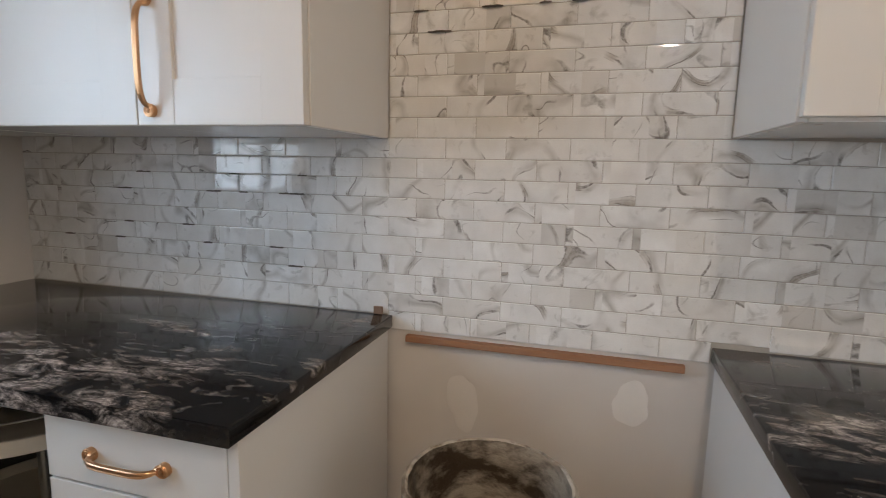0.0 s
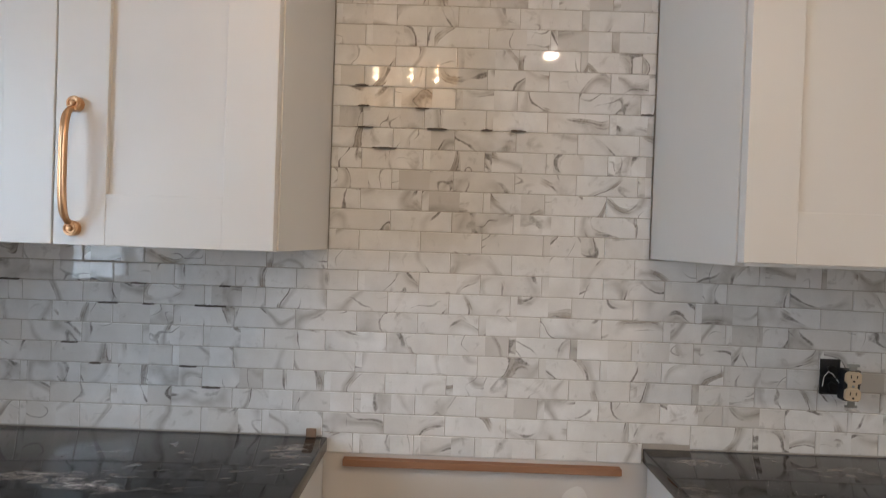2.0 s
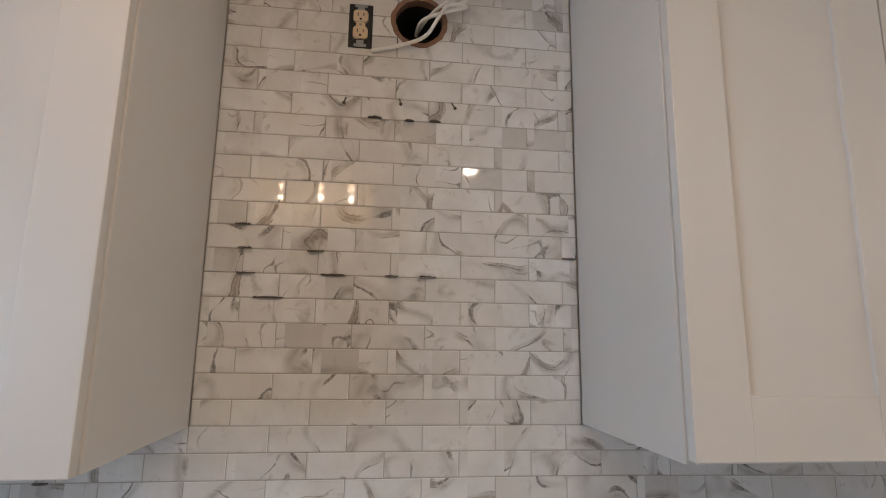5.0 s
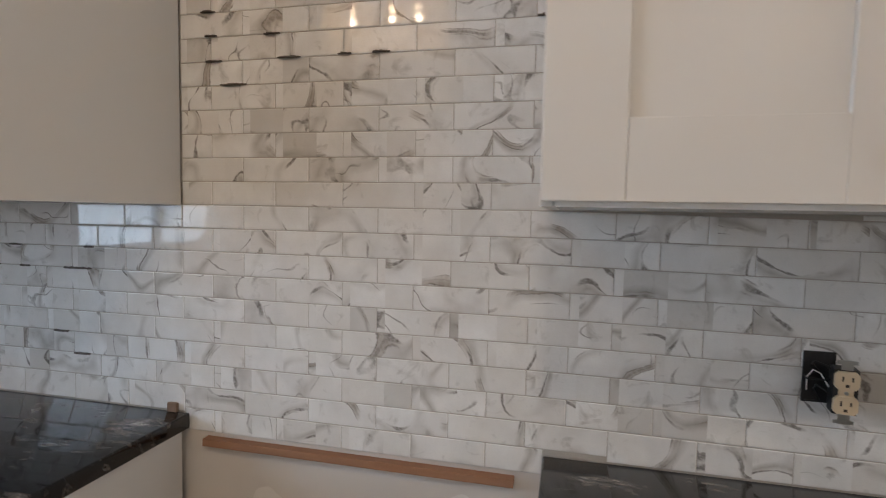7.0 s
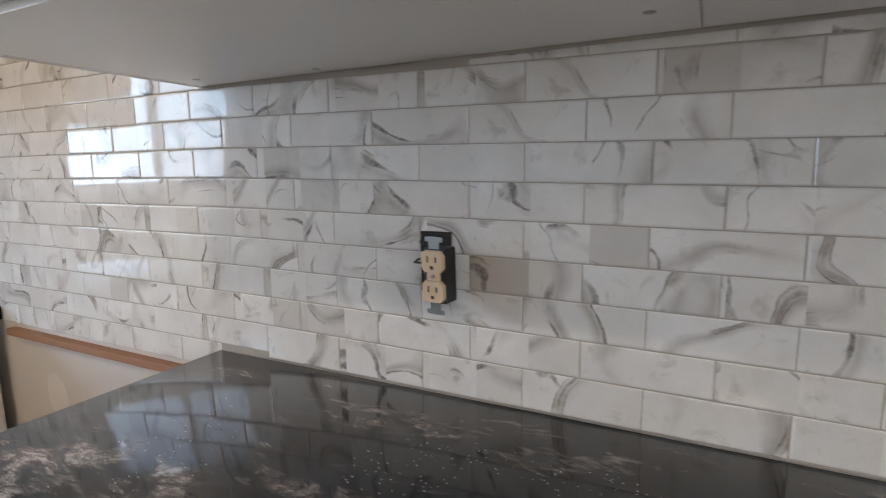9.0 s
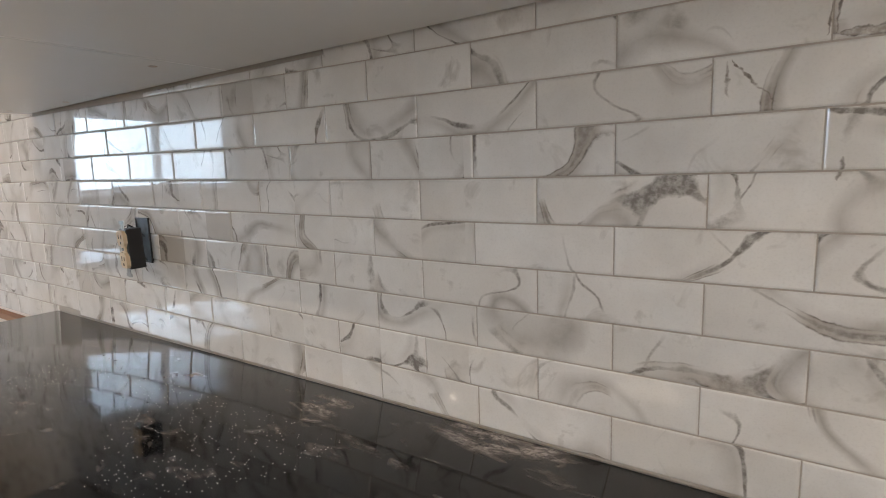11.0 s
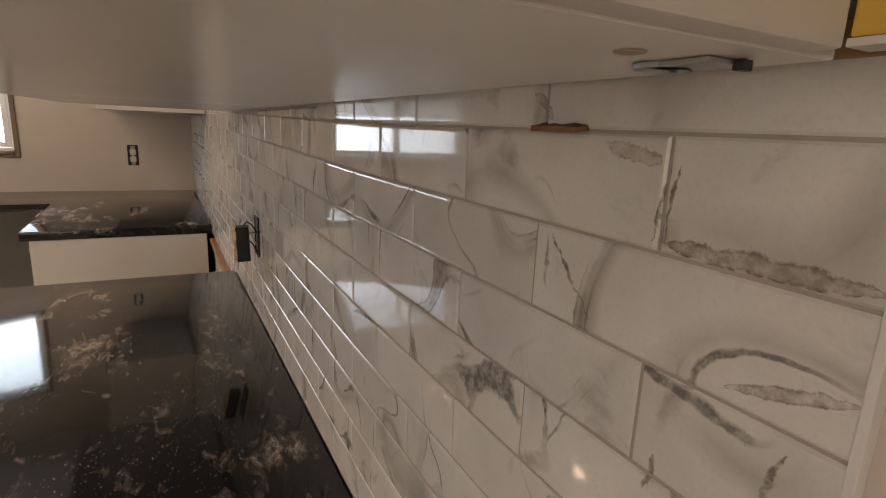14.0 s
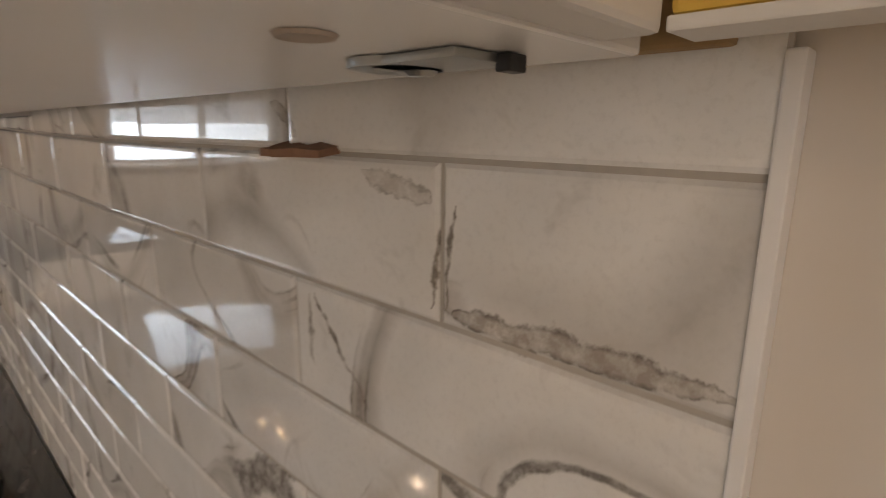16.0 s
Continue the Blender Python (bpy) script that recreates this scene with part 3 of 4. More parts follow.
def shaker_door(parent, x0, x1, z0, z1, face_y, handle_x=None, handle_z=None, stile=0.086, thick=0.019):
    """A framed door whose face looks along -y; a recessed panel inside the frame."""
    bm = bmesh.new()
    back = face_y + thick
    box(bm, x0, x0 + stile, face_y, back, z0, z1, 0.0016)
    box(bm, x1 - stile, x1, face_y, back, z0, z1, 0.0016)
    box(bm, x0 + stile - 0.0002, x1 - stile + 0.0002, face_y + 0.0006, back, z0, z0 + stile, 0.0012)
    box(bm, x0 + stile - 0.0002, x1 - stile + 0.0002, face_y + 0.0006, back, z1 - stile, z1, 0.0012)
    door = part("door", bm, M_WHITE, parent)
    part_box("panel", M_WHITE, door, x0 + stile - 0.004, x1 - stile + 0.004, face_y + 0.007, back - 0.003, z0 + stile - 0.004, z1 - stile + 0.004)
    if handle_x is not None:
        bow_handle(door, (handle_x, handle_z), 0.204, True, face_y)
    return door


def wall_cabinet(label, x0, x1, doors, z0=UP_Z0, back=-0.012, handle_z=1.513, drop=0.006):
    cab = thing("wall_cabinet", label, "cabinet", "white wall cabinets")
    f = -UP_D
    part_box("body", M_WHITE_INNER, cab, x0 + 0.0005, x1 - 0.0005, f + 0.021, back, z0 + 0.016, UP_Z1, 0.001)
    part_box("bottom", M_UNDER, cab, x0 + 0.0005, x1 - 0.0005, f + 0.021, back, z0, z0 + 0.0155, 0.001, "greyish white melamine underside")
    for d0, d1, hx in doors:
        shaker_door(cab, d0 + 0.0015, d1 - 0.0015, z0 + drop, UP_Z1 - 0.004, f, hx, handle_z if hx is not None else None)
    return cab


def side_panel(name, label, x0, x1, y0, y1, z0, z1):
    ob = part_box(name, M_WHITE, None, x0, x1, y0, y1, z0, z1, 0.0012)
    return tagged(ob, label, "side panel", "white cabinet side panels")


lz = UP_Z0 - 0.003
wall_cabinet("white shaker wall cabinet with one brass handled door", -0.379, GAP_L - 0.016, [(-0.379, GAP_L - 0.001, -0.342)], lz, -0.012, 1.493, 0.0)
wall_cabinet("wide white shaker wall cabinet with one brass handled door", -0.920, -0.379, [(-0.920, -0.379, -0.842)], lz, -0.012, 1.483, 0.0)
wall_cabinet("white corner wall cabinet beside the plaster wall", LEFT + 0.003, -0.935, [(LEFT + 0.004, -0.938, None)], lz, -0.012, 1.483, 0.0)
side_panel("side_panel", "white lacquered end panel of the wall cabinet", GAP_L - 0.0155, GAP_L, -UP_D + 0.021, -0.003, lz, UP_Z1)
wall_cabinet("white shaker wall cabinet with two brass handled doors", GAP_R + 0.016, 1.508, [(GAP_R + 0.001, 1.131, 1.091), (1.131, 1.508, 1.168)])
wall_cabinet("white shaker wall cabinet over the far counter end", 1.508, END_X - 0.016, [(1.508, 1.904, 1.865), (1.904, END_X - 0.001, 1.943)], UP_Z0, -0.013)
side_panel("side_panel", "white lacquered end panel of the wall cabinet", GAP_R, GAP_R + 0.0155, -UP_D + 0.021, -0.003, UP_Z0, UP_Z1)
side_panel("side_panel", "white end panel stopping short of the tiled wall", END_X - 0.0155, END_X - 0.006, -UP_D + 0.021, -0.0305, UP_Z0, UP_Z1)
tagged(part_box("raw_board", M_YELLOW, None, END_X - 0.0055, END_X + 0.052, -0.030, -0.014, UP_Z0 + 0.0026, UP_Z1 - 0.01, 0.001), "yellow raw wooden board behind the cabinet", "board")
tagged(part_box("ledge_strip", M_WHITE_INNER, None, END_X - 0.0055, END_X + 0.052, -0.0310, -0.020, UP_Z0 + 0.0003, UP_Z0 + 0.0024, 0.0004), "thin white ledge under the yellow board", "strip")
tagged(part_box("filler_strip", M_FILLER, None, 2.20, END_X - 0.004, -0.0075, -0.003, UP_Z0 + 0.0015, UP_Z0 + 0.012, 0.001), "brown raw wooden filler strip under the cabinet", "strip")

# mounting plate and cap under the far wall cabinet
bracket = thing("mounting_plate", "zinc plated steel mounting plate under the cabinet", "bracket")
bm = bmesh.new()
tube(bm, [(2.246, -0.036, UP_Z0 - 0.0018), (2.246, -0.036, UP_Z0 - 0.0002)], [0.0090, 0.0090], 24)
box(bm, 2.246, 2.268, -0.0435, -0.0275, UP_Z0 - 0.0018, UP_Z0 - 0.0002, 0.0005)
part("plate", bm, M_STEEL, bracket, smooth=True)
bm = bmesh.new()
tube(bm, [(2.249, -0.032, UP_Z0 - 0.0028), (2.249, -0.032, UP_Z0 - 0.0016)], [0.0024, 0.0034], 14)
part("screw", bm, M_STEEL, bracket, smooth=True)
part_box("slot", M_BLACK, bracket, 2.2675, 2.2705, -0.033, -0.028, UP_Z0 - 0.0032, UP_Z0 - 0.0002, 0.0004)
for x, y, r in ((2.258, -0.063, 0.0046), (0.80, -0.331, 0.0065), (0.82, -0.060, 0.006), (1.03, -0.036, 0.006), (1.466, -0.098, 0.006)):
    bm = bmesh.new()
    tube(bm, [(x, y, UP_Z0 - 0.0007), (x, y, UP_Z0 - 0.0001)], [r * 0.9, r], 20)
    tagged(part("screw_cap", bm, M_TAN, None, "", True), "small tan screw cap on the cabinet underside", "screw cap", "screw caps")

# base cabinets of the left run
FACE = -0.618
drawers = thing("base_cabinet", "white drawer cabinet with brass handles beside the gap", "cabinet", "white base cabinets")
part_box("body", M_WHITE_INNER, drawers, -0.392, -0.0205, FACE + 0.021, -0.02, 0.10, TOP_Z - TOP_T - 0.001)
part_box("plinth", M_WHITE, drawers, -0.392, -0.0205, FACE + 0.06, FACE + 0.075, 0.0, 0.099)
for z0, z1 in ((0.752, 0.868), (0.440, 0.747), (0.105, 0.435)):
    bm = bmesh.new()
    box(bm, -0.3905, -0.022, FACE, FACE + 0.019, z0, z1, 0.0016)
    front = part("drawer_front", bm, M_WHITE, drawers)
    bow_handle(front, (-0.213, z0 + (z1 - z0) * 0.5 if z1 > 0.8 else z1 - 0.075), 0.150, False, FACE)
side_panel("side_panel", "white lacquered end panel of the base cabinet", -0.020, -0.0005, FACE, -0.022, 0.0, TOP_Z - TOP_T - 0.001)

corner = thing("corner_cabinet", "open corner base cabinet with a grey interior", "cabinet", "white base cabinets")
part_box("back_panel", M_GREY_IN, corner, LEFT + 0.004, -0.394, -0.03, -0.012, 0.10, 0.872)
part_box("side", M_GREY_IN, corner, LEFT + 0.004, LEFT + 0.02, FACE - 0.05, -0.031, 0.10, 0.872)
part_box("bottom", M_GREY_IN, corner, LEFT + 0.021, -0.394, FACE, -0.031, 0.0, 0.115)
carousel = thing("carousel", "ivory plastic carousel trays inside the open cabinet", "carousel")
CX, CY = -0.800, -0.335
for z in (0.40, 0.695):
    bm = bmesh.new()
    lathe(bm, [(0.01, 0.0), (0.27, 0.0), (0.272, 0.004), (0.272, 0.034), (0.268, 0.036), (0.265, 0.034), (0.265, 0.006), (0.01, 0.006)], (CX, CY, z), 56)
    tray = part("tray", bm, M_TRAY, carousel, smooth=True)
    for k in range(9):
        a = k * 2 * math.pi / 9 + 0.3
        x, y = CX + 0.268 * math.cos(a), CY + 0.268 * math.sin(a)
        bm = bmesh.new()
        tube(bm, [(x, y, z + 0.030), (x, y, z + 0.075)], [0.010, 0.0075], 10)
        part("post", bm, M_TRAY, tray)
    bm = bmesh.new()
    rail = [(CX + 0.268 * math.cos(a * math.pi / 24), CY + 0.268 * math.sin(a * math.pi / 24), z + 0.072) for a in range(49)]
    tube(bm, rail, 0.0022, 6, False)
    part("rail", bm, M_STEEL, tray, smooth=True)
bm = bmesh.new()
tube(bm, [(CX, CY, 0.1155), (CX, CY, 0.872)], 0.014, 16)
tube(bm, [(CX, CY, 0.72), (CX, CY, 0.76), (CX, CY, 0.765)], [0.04, 0.035, 0.016], 20)
part("pole", bm, M_STEEL, carousel, smooth=True)

sink_base = thing("sink_cabinet", "open unfinished base cabinet under the side counter", "cabinet", "white base cabinets")
SX = LEFT + 0.60
part_box("side", M_WHITE_INNER, sink_base, LEFT + 0.01, SX, -0.700, -0.684, 0.10, 0.872)
part_box("side", M_WHITE_INNER, sink_base, LEFT + 0.01, SX, -2.19, -2.174, 0.0, 0.872)
part_box("bottom", M_WHITE_INNER, sink_base, LEFT + 0.01, SX, -2.173, -0.701, 0.0, 0.115)
part_box("back_panel", M_GREY_IN, sink_base, LEFT + 0.006, LEFT + 0.0095, -2.173, -0.701, 0.116, 0.872)
part_box("rail", M_WHITE_INNER, sink_base, SX - 0.018, SX, -2.173, -1.62, 0.74, 0.872)

# base cabinets of the right run
def base_unit(label, x0, x1):
    cab = thing("base_cabinet", label, "cabinet", "white base cabinets")
    part_box("body", M_WHITE_INNER, cab, x0, x1, FACE + 0.021, -0.02, 0.10, TOP_Z - TOP_T - 0.001)
    part_box("plinth", M_WHITE, cab, x0, x1, FACE + 0.06, FACE + 0.075, 0.0, 0.099)
    m = (x0 + x1) / 2
    for a, b, hx in ((x0 + 0.001, m, m - 0.04), (m, x1 - 0.001, m + 0.04)):
        shaker_door(cab, a + 0.0015, b - 0.0015, 0.105, 0.870, FACE, hx, 0.74)


side_panel("side_panel", "white lacquered end panel of the base cabinet", 0.7625, 0.782, FACE, -0.022, 0.0, TOP_Z - TOP_T - 0.001)
base_unit("white shaker base cabinet under the black counter", 0.7825, 1.542)
base_unit("white shaker base cabinet at the far counter end", 1.5425, 2.285)


def worktop(label, outline, name="countertop"):
    """A slab with rounded edges over an outline of x, y corners."""
    bm = bmesh.new()
    lo = [bm.verts.new((x, y, TOP_Z - TOP_T)) for x, y in outline]
    hi = [bm.verts.new((x, y, TOP_Z)) for x, y in outline]
    bm.faces.new(lo[::-1])
    top = bm.faces.new(hi)
    n = len(outline)
    for k in range(n):
        bm.faces.new((lo[k], lo[(k + 1) % n], hi[(k + 1) % n], hi[k]))
    bmesh.ops.bevel(bm, geom=list(bm.edges), offset=0.0035, segments=3, affect="EDGES", profile=0.5)
    return tagged(part(name, bm, M_GRANITE, None, "", True), label, "countertop", "black granite countertops")


IN_X, CUT_X = -0.555, -0.735
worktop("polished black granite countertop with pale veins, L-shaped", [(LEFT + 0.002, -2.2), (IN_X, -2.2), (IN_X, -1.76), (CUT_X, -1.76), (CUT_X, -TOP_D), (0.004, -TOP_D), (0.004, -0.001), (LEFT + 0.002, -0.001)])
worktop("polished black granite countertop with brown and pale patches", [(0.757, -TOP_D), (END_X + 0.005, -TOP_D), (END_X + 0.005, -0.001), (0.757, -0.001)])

# ---- the range gap ----
tagged(part_box("ledger_strip", M_STRIP, None, 0.044, 0.706, -0.015, WB, 0.8510, 0.8670, 0.0012), "raw reddish wooden ledger strip under the tiles", "strip")
bm = bmesh.new()
box(bm, -0.046, -0.022, -0.012, -0.0035, TOP_Z + 0.0003, TOP_Z + 0.021, 0.002)
tagged(part("wood_shim", bm, M_SHIM, None), "small brown wooden block on the countertop edge", "wood block")


def smear(x, z, w, h, seed):
    bm = bmesh.new()
    n = 48
    ring = []
    for k in range(n):
        a = k * 2 * math.pi / n
        r = 1 + 0.13 * math.sin(2 * a + seed) + 0.07 * math.sin(3 * a + 2 * seed) + 0.03 * math.sin(7 * a + seed)
        ring.append((x + w * r * math.cos(a), z + h * r * math.sin(a)))
    outer = [bm.verts.new((px, WB - 0.0004, pz)) for px, pz in ring]
    inner = [bm.verts.new((x + (px - x) * 0.7, WB - 0.0022, z + (pz - z) * 0.7)) for px, pz in ring]
    for k in range(n):
        bm.faces.new((outer[k], outer[(k + 1) % n], inner[(k + 1) % n], inner[k]))
    bm.faces.new(inner)
    return tagged(part("plaster_patch", bm, M_COMPOUND, None, "", True), "pale joint compound patch on the beige wall", "patch", "joint compound patches")


smear(0.195, 0.70, 0.040, 0.075, 3)
smear(0.60, 0.755, 0.045, 0.050, 5)

BX, BY = 0.335, -0.36
bucket = thing("mortar_bin", "tall plastic bin caked with grey dried mortar", "bin")
bm = bmesh.new()
lathe(bm, [(0.02, 0.0), (0.130, 0.0), (0.136, 0.01), (0.152, 0.66), (0.152, 0.708), (0.159, 0.711), (0.160, 0.725), (0.153, 0.731), (0.148, 0.728)], (BX, BY, 0.0), 72, 0.004)
part("shell", bm, M_BUCKET, bucket, smooth=True)
bm = bmesh.new()
lathe(bm, [(0.1395, 0.585), (0.10, 0.597), (0.05, 0.593), (0.001, 0.597)], (BX, BY, 0.0), 48, 0.004)
part("mortar", bm, M_LINING, bucket, "dried grey brown mortar", True)
bm = bmesh.new()
lathe(bm, [(0.148, 0.728), (0.146, 0.715), (0.143, 0.69), (0.1435, 0.66), (0.141, 0.63), (0.140, 0.57)], (BX, BY, 0.0), 72, 0.004)
part("lining", bm, M_LINING, bucket, "wet brown mortar residue inside", True)


# ---- sockets ----
def receptacle(parent, origin, turn):
    """A duplex socket body; built about its own middle, facing -y, then turned and set."""
    m = Matrix.Translation(origin) @ Euler([radians(a) for a in turn]).to_matrix().to_4x4()

    def add(name, bm, mat, up, label="", smooth=False):
        bmesh.ops.transform(bm, matrix=m, verts=bm.verts[:])
        return part(name, bm, mat, up, label, smooth)

    bm = bmesh.new()
    box(bm, -0.0165, 0.0165, 0.0, 0.026, -0.036, 0.036, 0.002)
    body = add("body", bm, M_BLACK, parent)
    for s in (-1, 1):
        bm = bmesh.new()
        pts = []
        for k in range(28):
            a = k * 2 * math.pi / 28
            pts.append((max(-0.0165, min(0.0165, 0.0185 * math.cos(a))), s * 0.0195 + max(-0.0142, min(0.0142, 0.0185 * math.sin(a)))))
        lo = [bm.verts.new((x, 0.001, z)) for x, z in pts]
        hi = [bm.verts.new((x * 0.97, -0.0055, s * 0.0195 + (z - s * 0.0195) * 0.97)) for x, z in pts]
        bm.faces.new(hi)
        for k in range(28):
            bm.faces.new((lo[k], lo[(k + 1) % 28], hi[(k + 1) % 28], hi[k]))
        face = add("socket_face", bm, M_ALMOND, parent, "almond plastic socket face")
        bm = bmesh.new()
        for dx, w, h, dz in ((-0.0063, 0.0011, 0.0040, 0.003), (0.0063, 0.0011, 0.0034, 0.003), (0.0, 0.0024, 0.0022, -0.0075)):
            box(bm, dx - w, dx + w, -0.0060, -0.0052, s * 0.0195 + dz - h, s * 0.0195 + dz + h)
        add("slots", bm, M_SLOT, face)
    bm = bmesh.new()
    box(bm, -0.010, 0.010, -0.003, 0.001, -0.008, 0.008, 0.001)
    add("bridge", bm, M_ALMOND, parent)
    bm = bmesh.new()
    tube(bm, [(0, -0.005, 0), (0, -0.002, 0)], 0.0028, 12)
    add("screw", bm, M_STEEL, parent)
    for s in (-1, 1):
        bm = bmesh.new()
        box(bm, -0.008, 0.008, 0.0, 0.0016, s * 0.036 - 0.0008 if s > 0 else -0.051, 0.051 if s > 0 else -0.0352, 0.0005)
        for e in (-1, 1):
            box(bm, e * 0.0105 - 0.003, e * 0.0105 + 0.003, 0.0, 0.0016, s * 0.0475 - 0.003, s * 0.0475 + 0.003, 0.0005)
        add("mounting_ear", bm, M_STEEL, parent, "zinc plated mounting ear")
    return body


def wall_box(parent, x, z, w=0.028, h=0.046):
    bm = bmesh.new()
    t = 0.003
    for b in ((x - w, x - w + t, z - h, z + h), (x + w - t, x + w, z - h, z + h), (x - w + t, x + w - t, z - h, z - h + t), (x - w + t, x + w - t, z + h - t, z + h)):
        box(bm, b[0], b[1], -0.003, 0.004, b[2], b[3], 0.0006)
    # no recess here: a flat black plate stands for the box's shaded inside
    box(bm, x - w + t, x + w - t, -0.0012, 0.004, z - h + t, z + h - t)
    part("wall_box", bm, M_BLACK, parent, "black box rim with a flat plate for its dark opening")


def wires(parent, points, r=0.0016, mat=None):
    bm = bmesh.new()
    tube(bm, points, r, 8)
    part("wire", bm, mat or M_BLACK, parent, smooth=True)


loose = thing("socket_outlet", "almond duplex socket hanging loose from its black box", "socket outlet", "socket outlets")
wall_box(loose, 1.194, 1.103, 0.023, 0.042)
receptacle(loose, (1.214, -0.046, 1.093), (2, 0, -8))
for z, bow, rise in ((1.121, 0.006, 0.012), (1.108, 0.016, -0.004), (1.079, 0.002, 0.016)):
    wires(loose, [(1.198, 0.0, z - rise), (1.186 - bow, -0.010, z + rise * 0.4), (1.186 - bow, -0.020, z + rise), (1.194, -0.028, z + rise * 0.6), (1.204, -0.026, z)], 0.0015)
wires(loose, [(1.178, -0.001, 1.080), (1.174, -0.010, 1.104), (1.180, -0.016, 1.118), (1.192, -0.014, 1.112), (1.200, -0.024, 1.094)], 0.0012, M_CABLE)
high = thing("socket_outlet", "almond duplex socket set in the tiles beside the duct", "socket outlet", "socket outlets")
wall_box(high, 0.274, 2.214, 0.026, 0.052)
receptacle(high, (0.274, -0.0055, 2.214), (0, 0, 0))
side = thing("socket_outlet", "uncovered socket in a dark box on the plaster wall", "socket outlet", "socket outlets")
bm = bmesh.new()
box(bm, LEFT + 0.0005, LEFT + 0.004, -0.338, -0.283, 1.062, 1.178, 0.001)
part("wall_box", bm, M_BLACK, side)
bm = bmesh.new()
for z in (1.098, 1.138):
    box(bm, LEFT + 0.004, LEFT + 0.011, -0.326, -0.295, z - 0.015, z + 0.015, 0.004)
part("socket_face", bm, M_COMPOUND, side, "pale plastic socket face")
bm = bmesh.new()
box(bm, LEFT + 0.004, LEFT + 0.006, -0.321, -0.300, 1.066, 1.172, 0.0008)
part("yoke", bm, M_STEEL, side)

# duct hole with loose cable
duct = thing("duct_hole", "ragged round duct hole with a near-black inside", "duct")
bm = bmesh.new()
n = 40
ring = [[bm.verts.new((DUCT_X + r * (1 + 0.05 * noise.noise(Vector((k * 0.7, r * 40, 2)))) * math.cos(k * 2 * math.pi / n), y, DUCT_Z + r * (1 + 0.05 * noise.noise(Vector((k * 0.7, r * 40, 5)))) * math.sin(k * 2 * math.pi / n))) for k in range(n)] for r, y in ((0.064, 0.0005), (0.063, -0.0016), (0.053, -0.0014), (0.0525, 0.02))]
for r0, r1 in zip(ring, ring[1:]):
    for k in range(n):
        bm.faces.new((r0[k], r0[(k + 1) % n], r1[(k + 1) % n], r1[k]))
part("rim", bm, M_BROWN, duct, "torn brown plaster edge", True)
# pipe wall and closed far end, both near-black
bm = bmesh.new()
lathe(bm, [(0.0535, 0.004), (0.0535, 0.14), (0.001, 0.14)], (0, 0, 0), 40)
bmesh.ops.transform(bm, matrix=Matrix.Translation((DUCT_X, 0, DUCT_Z)) @ Matrix.Rotation(radians(-90), 4, "X"), verts=bm.verts[:])
part("pipe", bm, M_HOLE, duct, smooth=True)
cable = thing("loose_cable", "white electrical cable curling out of the duct hole", "cable")


def spline(points, n=8):
    out = []
    p = [Vector(q) for q in points]
    for i in range(len(p) - 1):
        a, b, c, d = p[max(i - 1, 0)], p[i], p[i + 1], p[min(i + 2, len(p) - 1)]
        for k in range(n):
            t = k / n
            out.append(0.5 * ((2 * b) + (c - a) * t + (2 * a - 5 * b + 4 * c - d) * t * t + (3 * b - a - 3 * c + d) * t ** 3))
    return out + [p[-1]]


for pts, r in (([(0.300, -0.006, 2.155), (0.36, -0.018, 2.165), (0.415, -0.03, 2.185), (0.445, -0.035, 2.232), (0.465, -0.04, 2.258), (0.505, -0.04, 2.258), (0.46, -0.035, 2.245), (0.41, -0.01, 2.235), (0.40, 0.05, 2.235)], 0.0042),
               ([(0.40, 0.06, 2.240), (0.43, -0.02, 2.248), (0.475, -0.045, 2.275), (0.53, -0.05, 2.315), (0.542, -0.05, 2.300), (0.50, -0.045, 2.268), (0.47, -0.04, 2.258)], 0.0034)):
    bm = bmesh.new()
    tube(bm, spline(pts), r, 8)
    part("wire", bm, M_CABLE, cable, smooth=True)

# nails in the tiled wall
for x, z, lean in ((0.250, 2.037, 0.003), (0.365, 2.042, -0.002), (0.479, 2.041, -0.006)):
    bm = bmesh.new()
    tube(bm, [(x, 0.003, z + 0.010), (x - lean, -0.016, z - 0.012)], 0.0016, 8)
    tube(bm, [(x - lean, -0.016, z - 0.012), (x - lean, -0.0172, z - 0.0133)], 0.0036, 10)
    tagged(part("nail", bm, M_DARK_CARD, None), "dark bent nail driven into the tile joint", "nail", "nails")

# ---- edge trim where the tiles end ----
tagged(part_box("edge_trim", M_TRIM, None, 2.30245, 2.3057, -0.0008, WB, TOP_Z + 0.001, UP_Z0 + 0.001, 0.0005), "glossy white plastic edge trim beside the tiles", "trim", kind="structure")

# ---- ceiling lamps ----
fixture = thing("ceiling_lamp", "warm three-bulb lamp hanging from the ceiling", "ceiling lamp")
bm = bmesh.new()
tube(bm, [(0.08, -1.04, CEIL), (0.08, -1.04, CEIL - 0.022), (0.08, -1.04, CEIL - 0.026)], [0.062, 0.058, 0.02], 28)
tube(bm, [(0.08, -1.04, CEIL - 0.02), (0.08, -1.04, 2.20)], 0.007, 10)
tube(bm, [(-0.08, -1.04, 2.20), (0.23, -1.04, 2.20)], 0.008, 10)
part("stem", bm, M_BRASS, fixture, smooth=True)
for x, y, z in BULBS:
    bm = bmesh.new()
    tube(bm, [(x, y, 2.20), (x, y, z + 0.072), (x, y, z + 0.055)], [0.012, 0.018, 0.016], 14)
    part("socket", bm, M_BRASS, fixture, smooth=True)
    bm = bmesh.new()
    lathe(bm, [(0.001, 0.055), (0.009, 0.054), (0.012, 0.044), (0.015, 0.034)], (x, y, z), 20)
    part("bulb", bm, M_BULB, fixture, "glowing warm glass bulb", True)
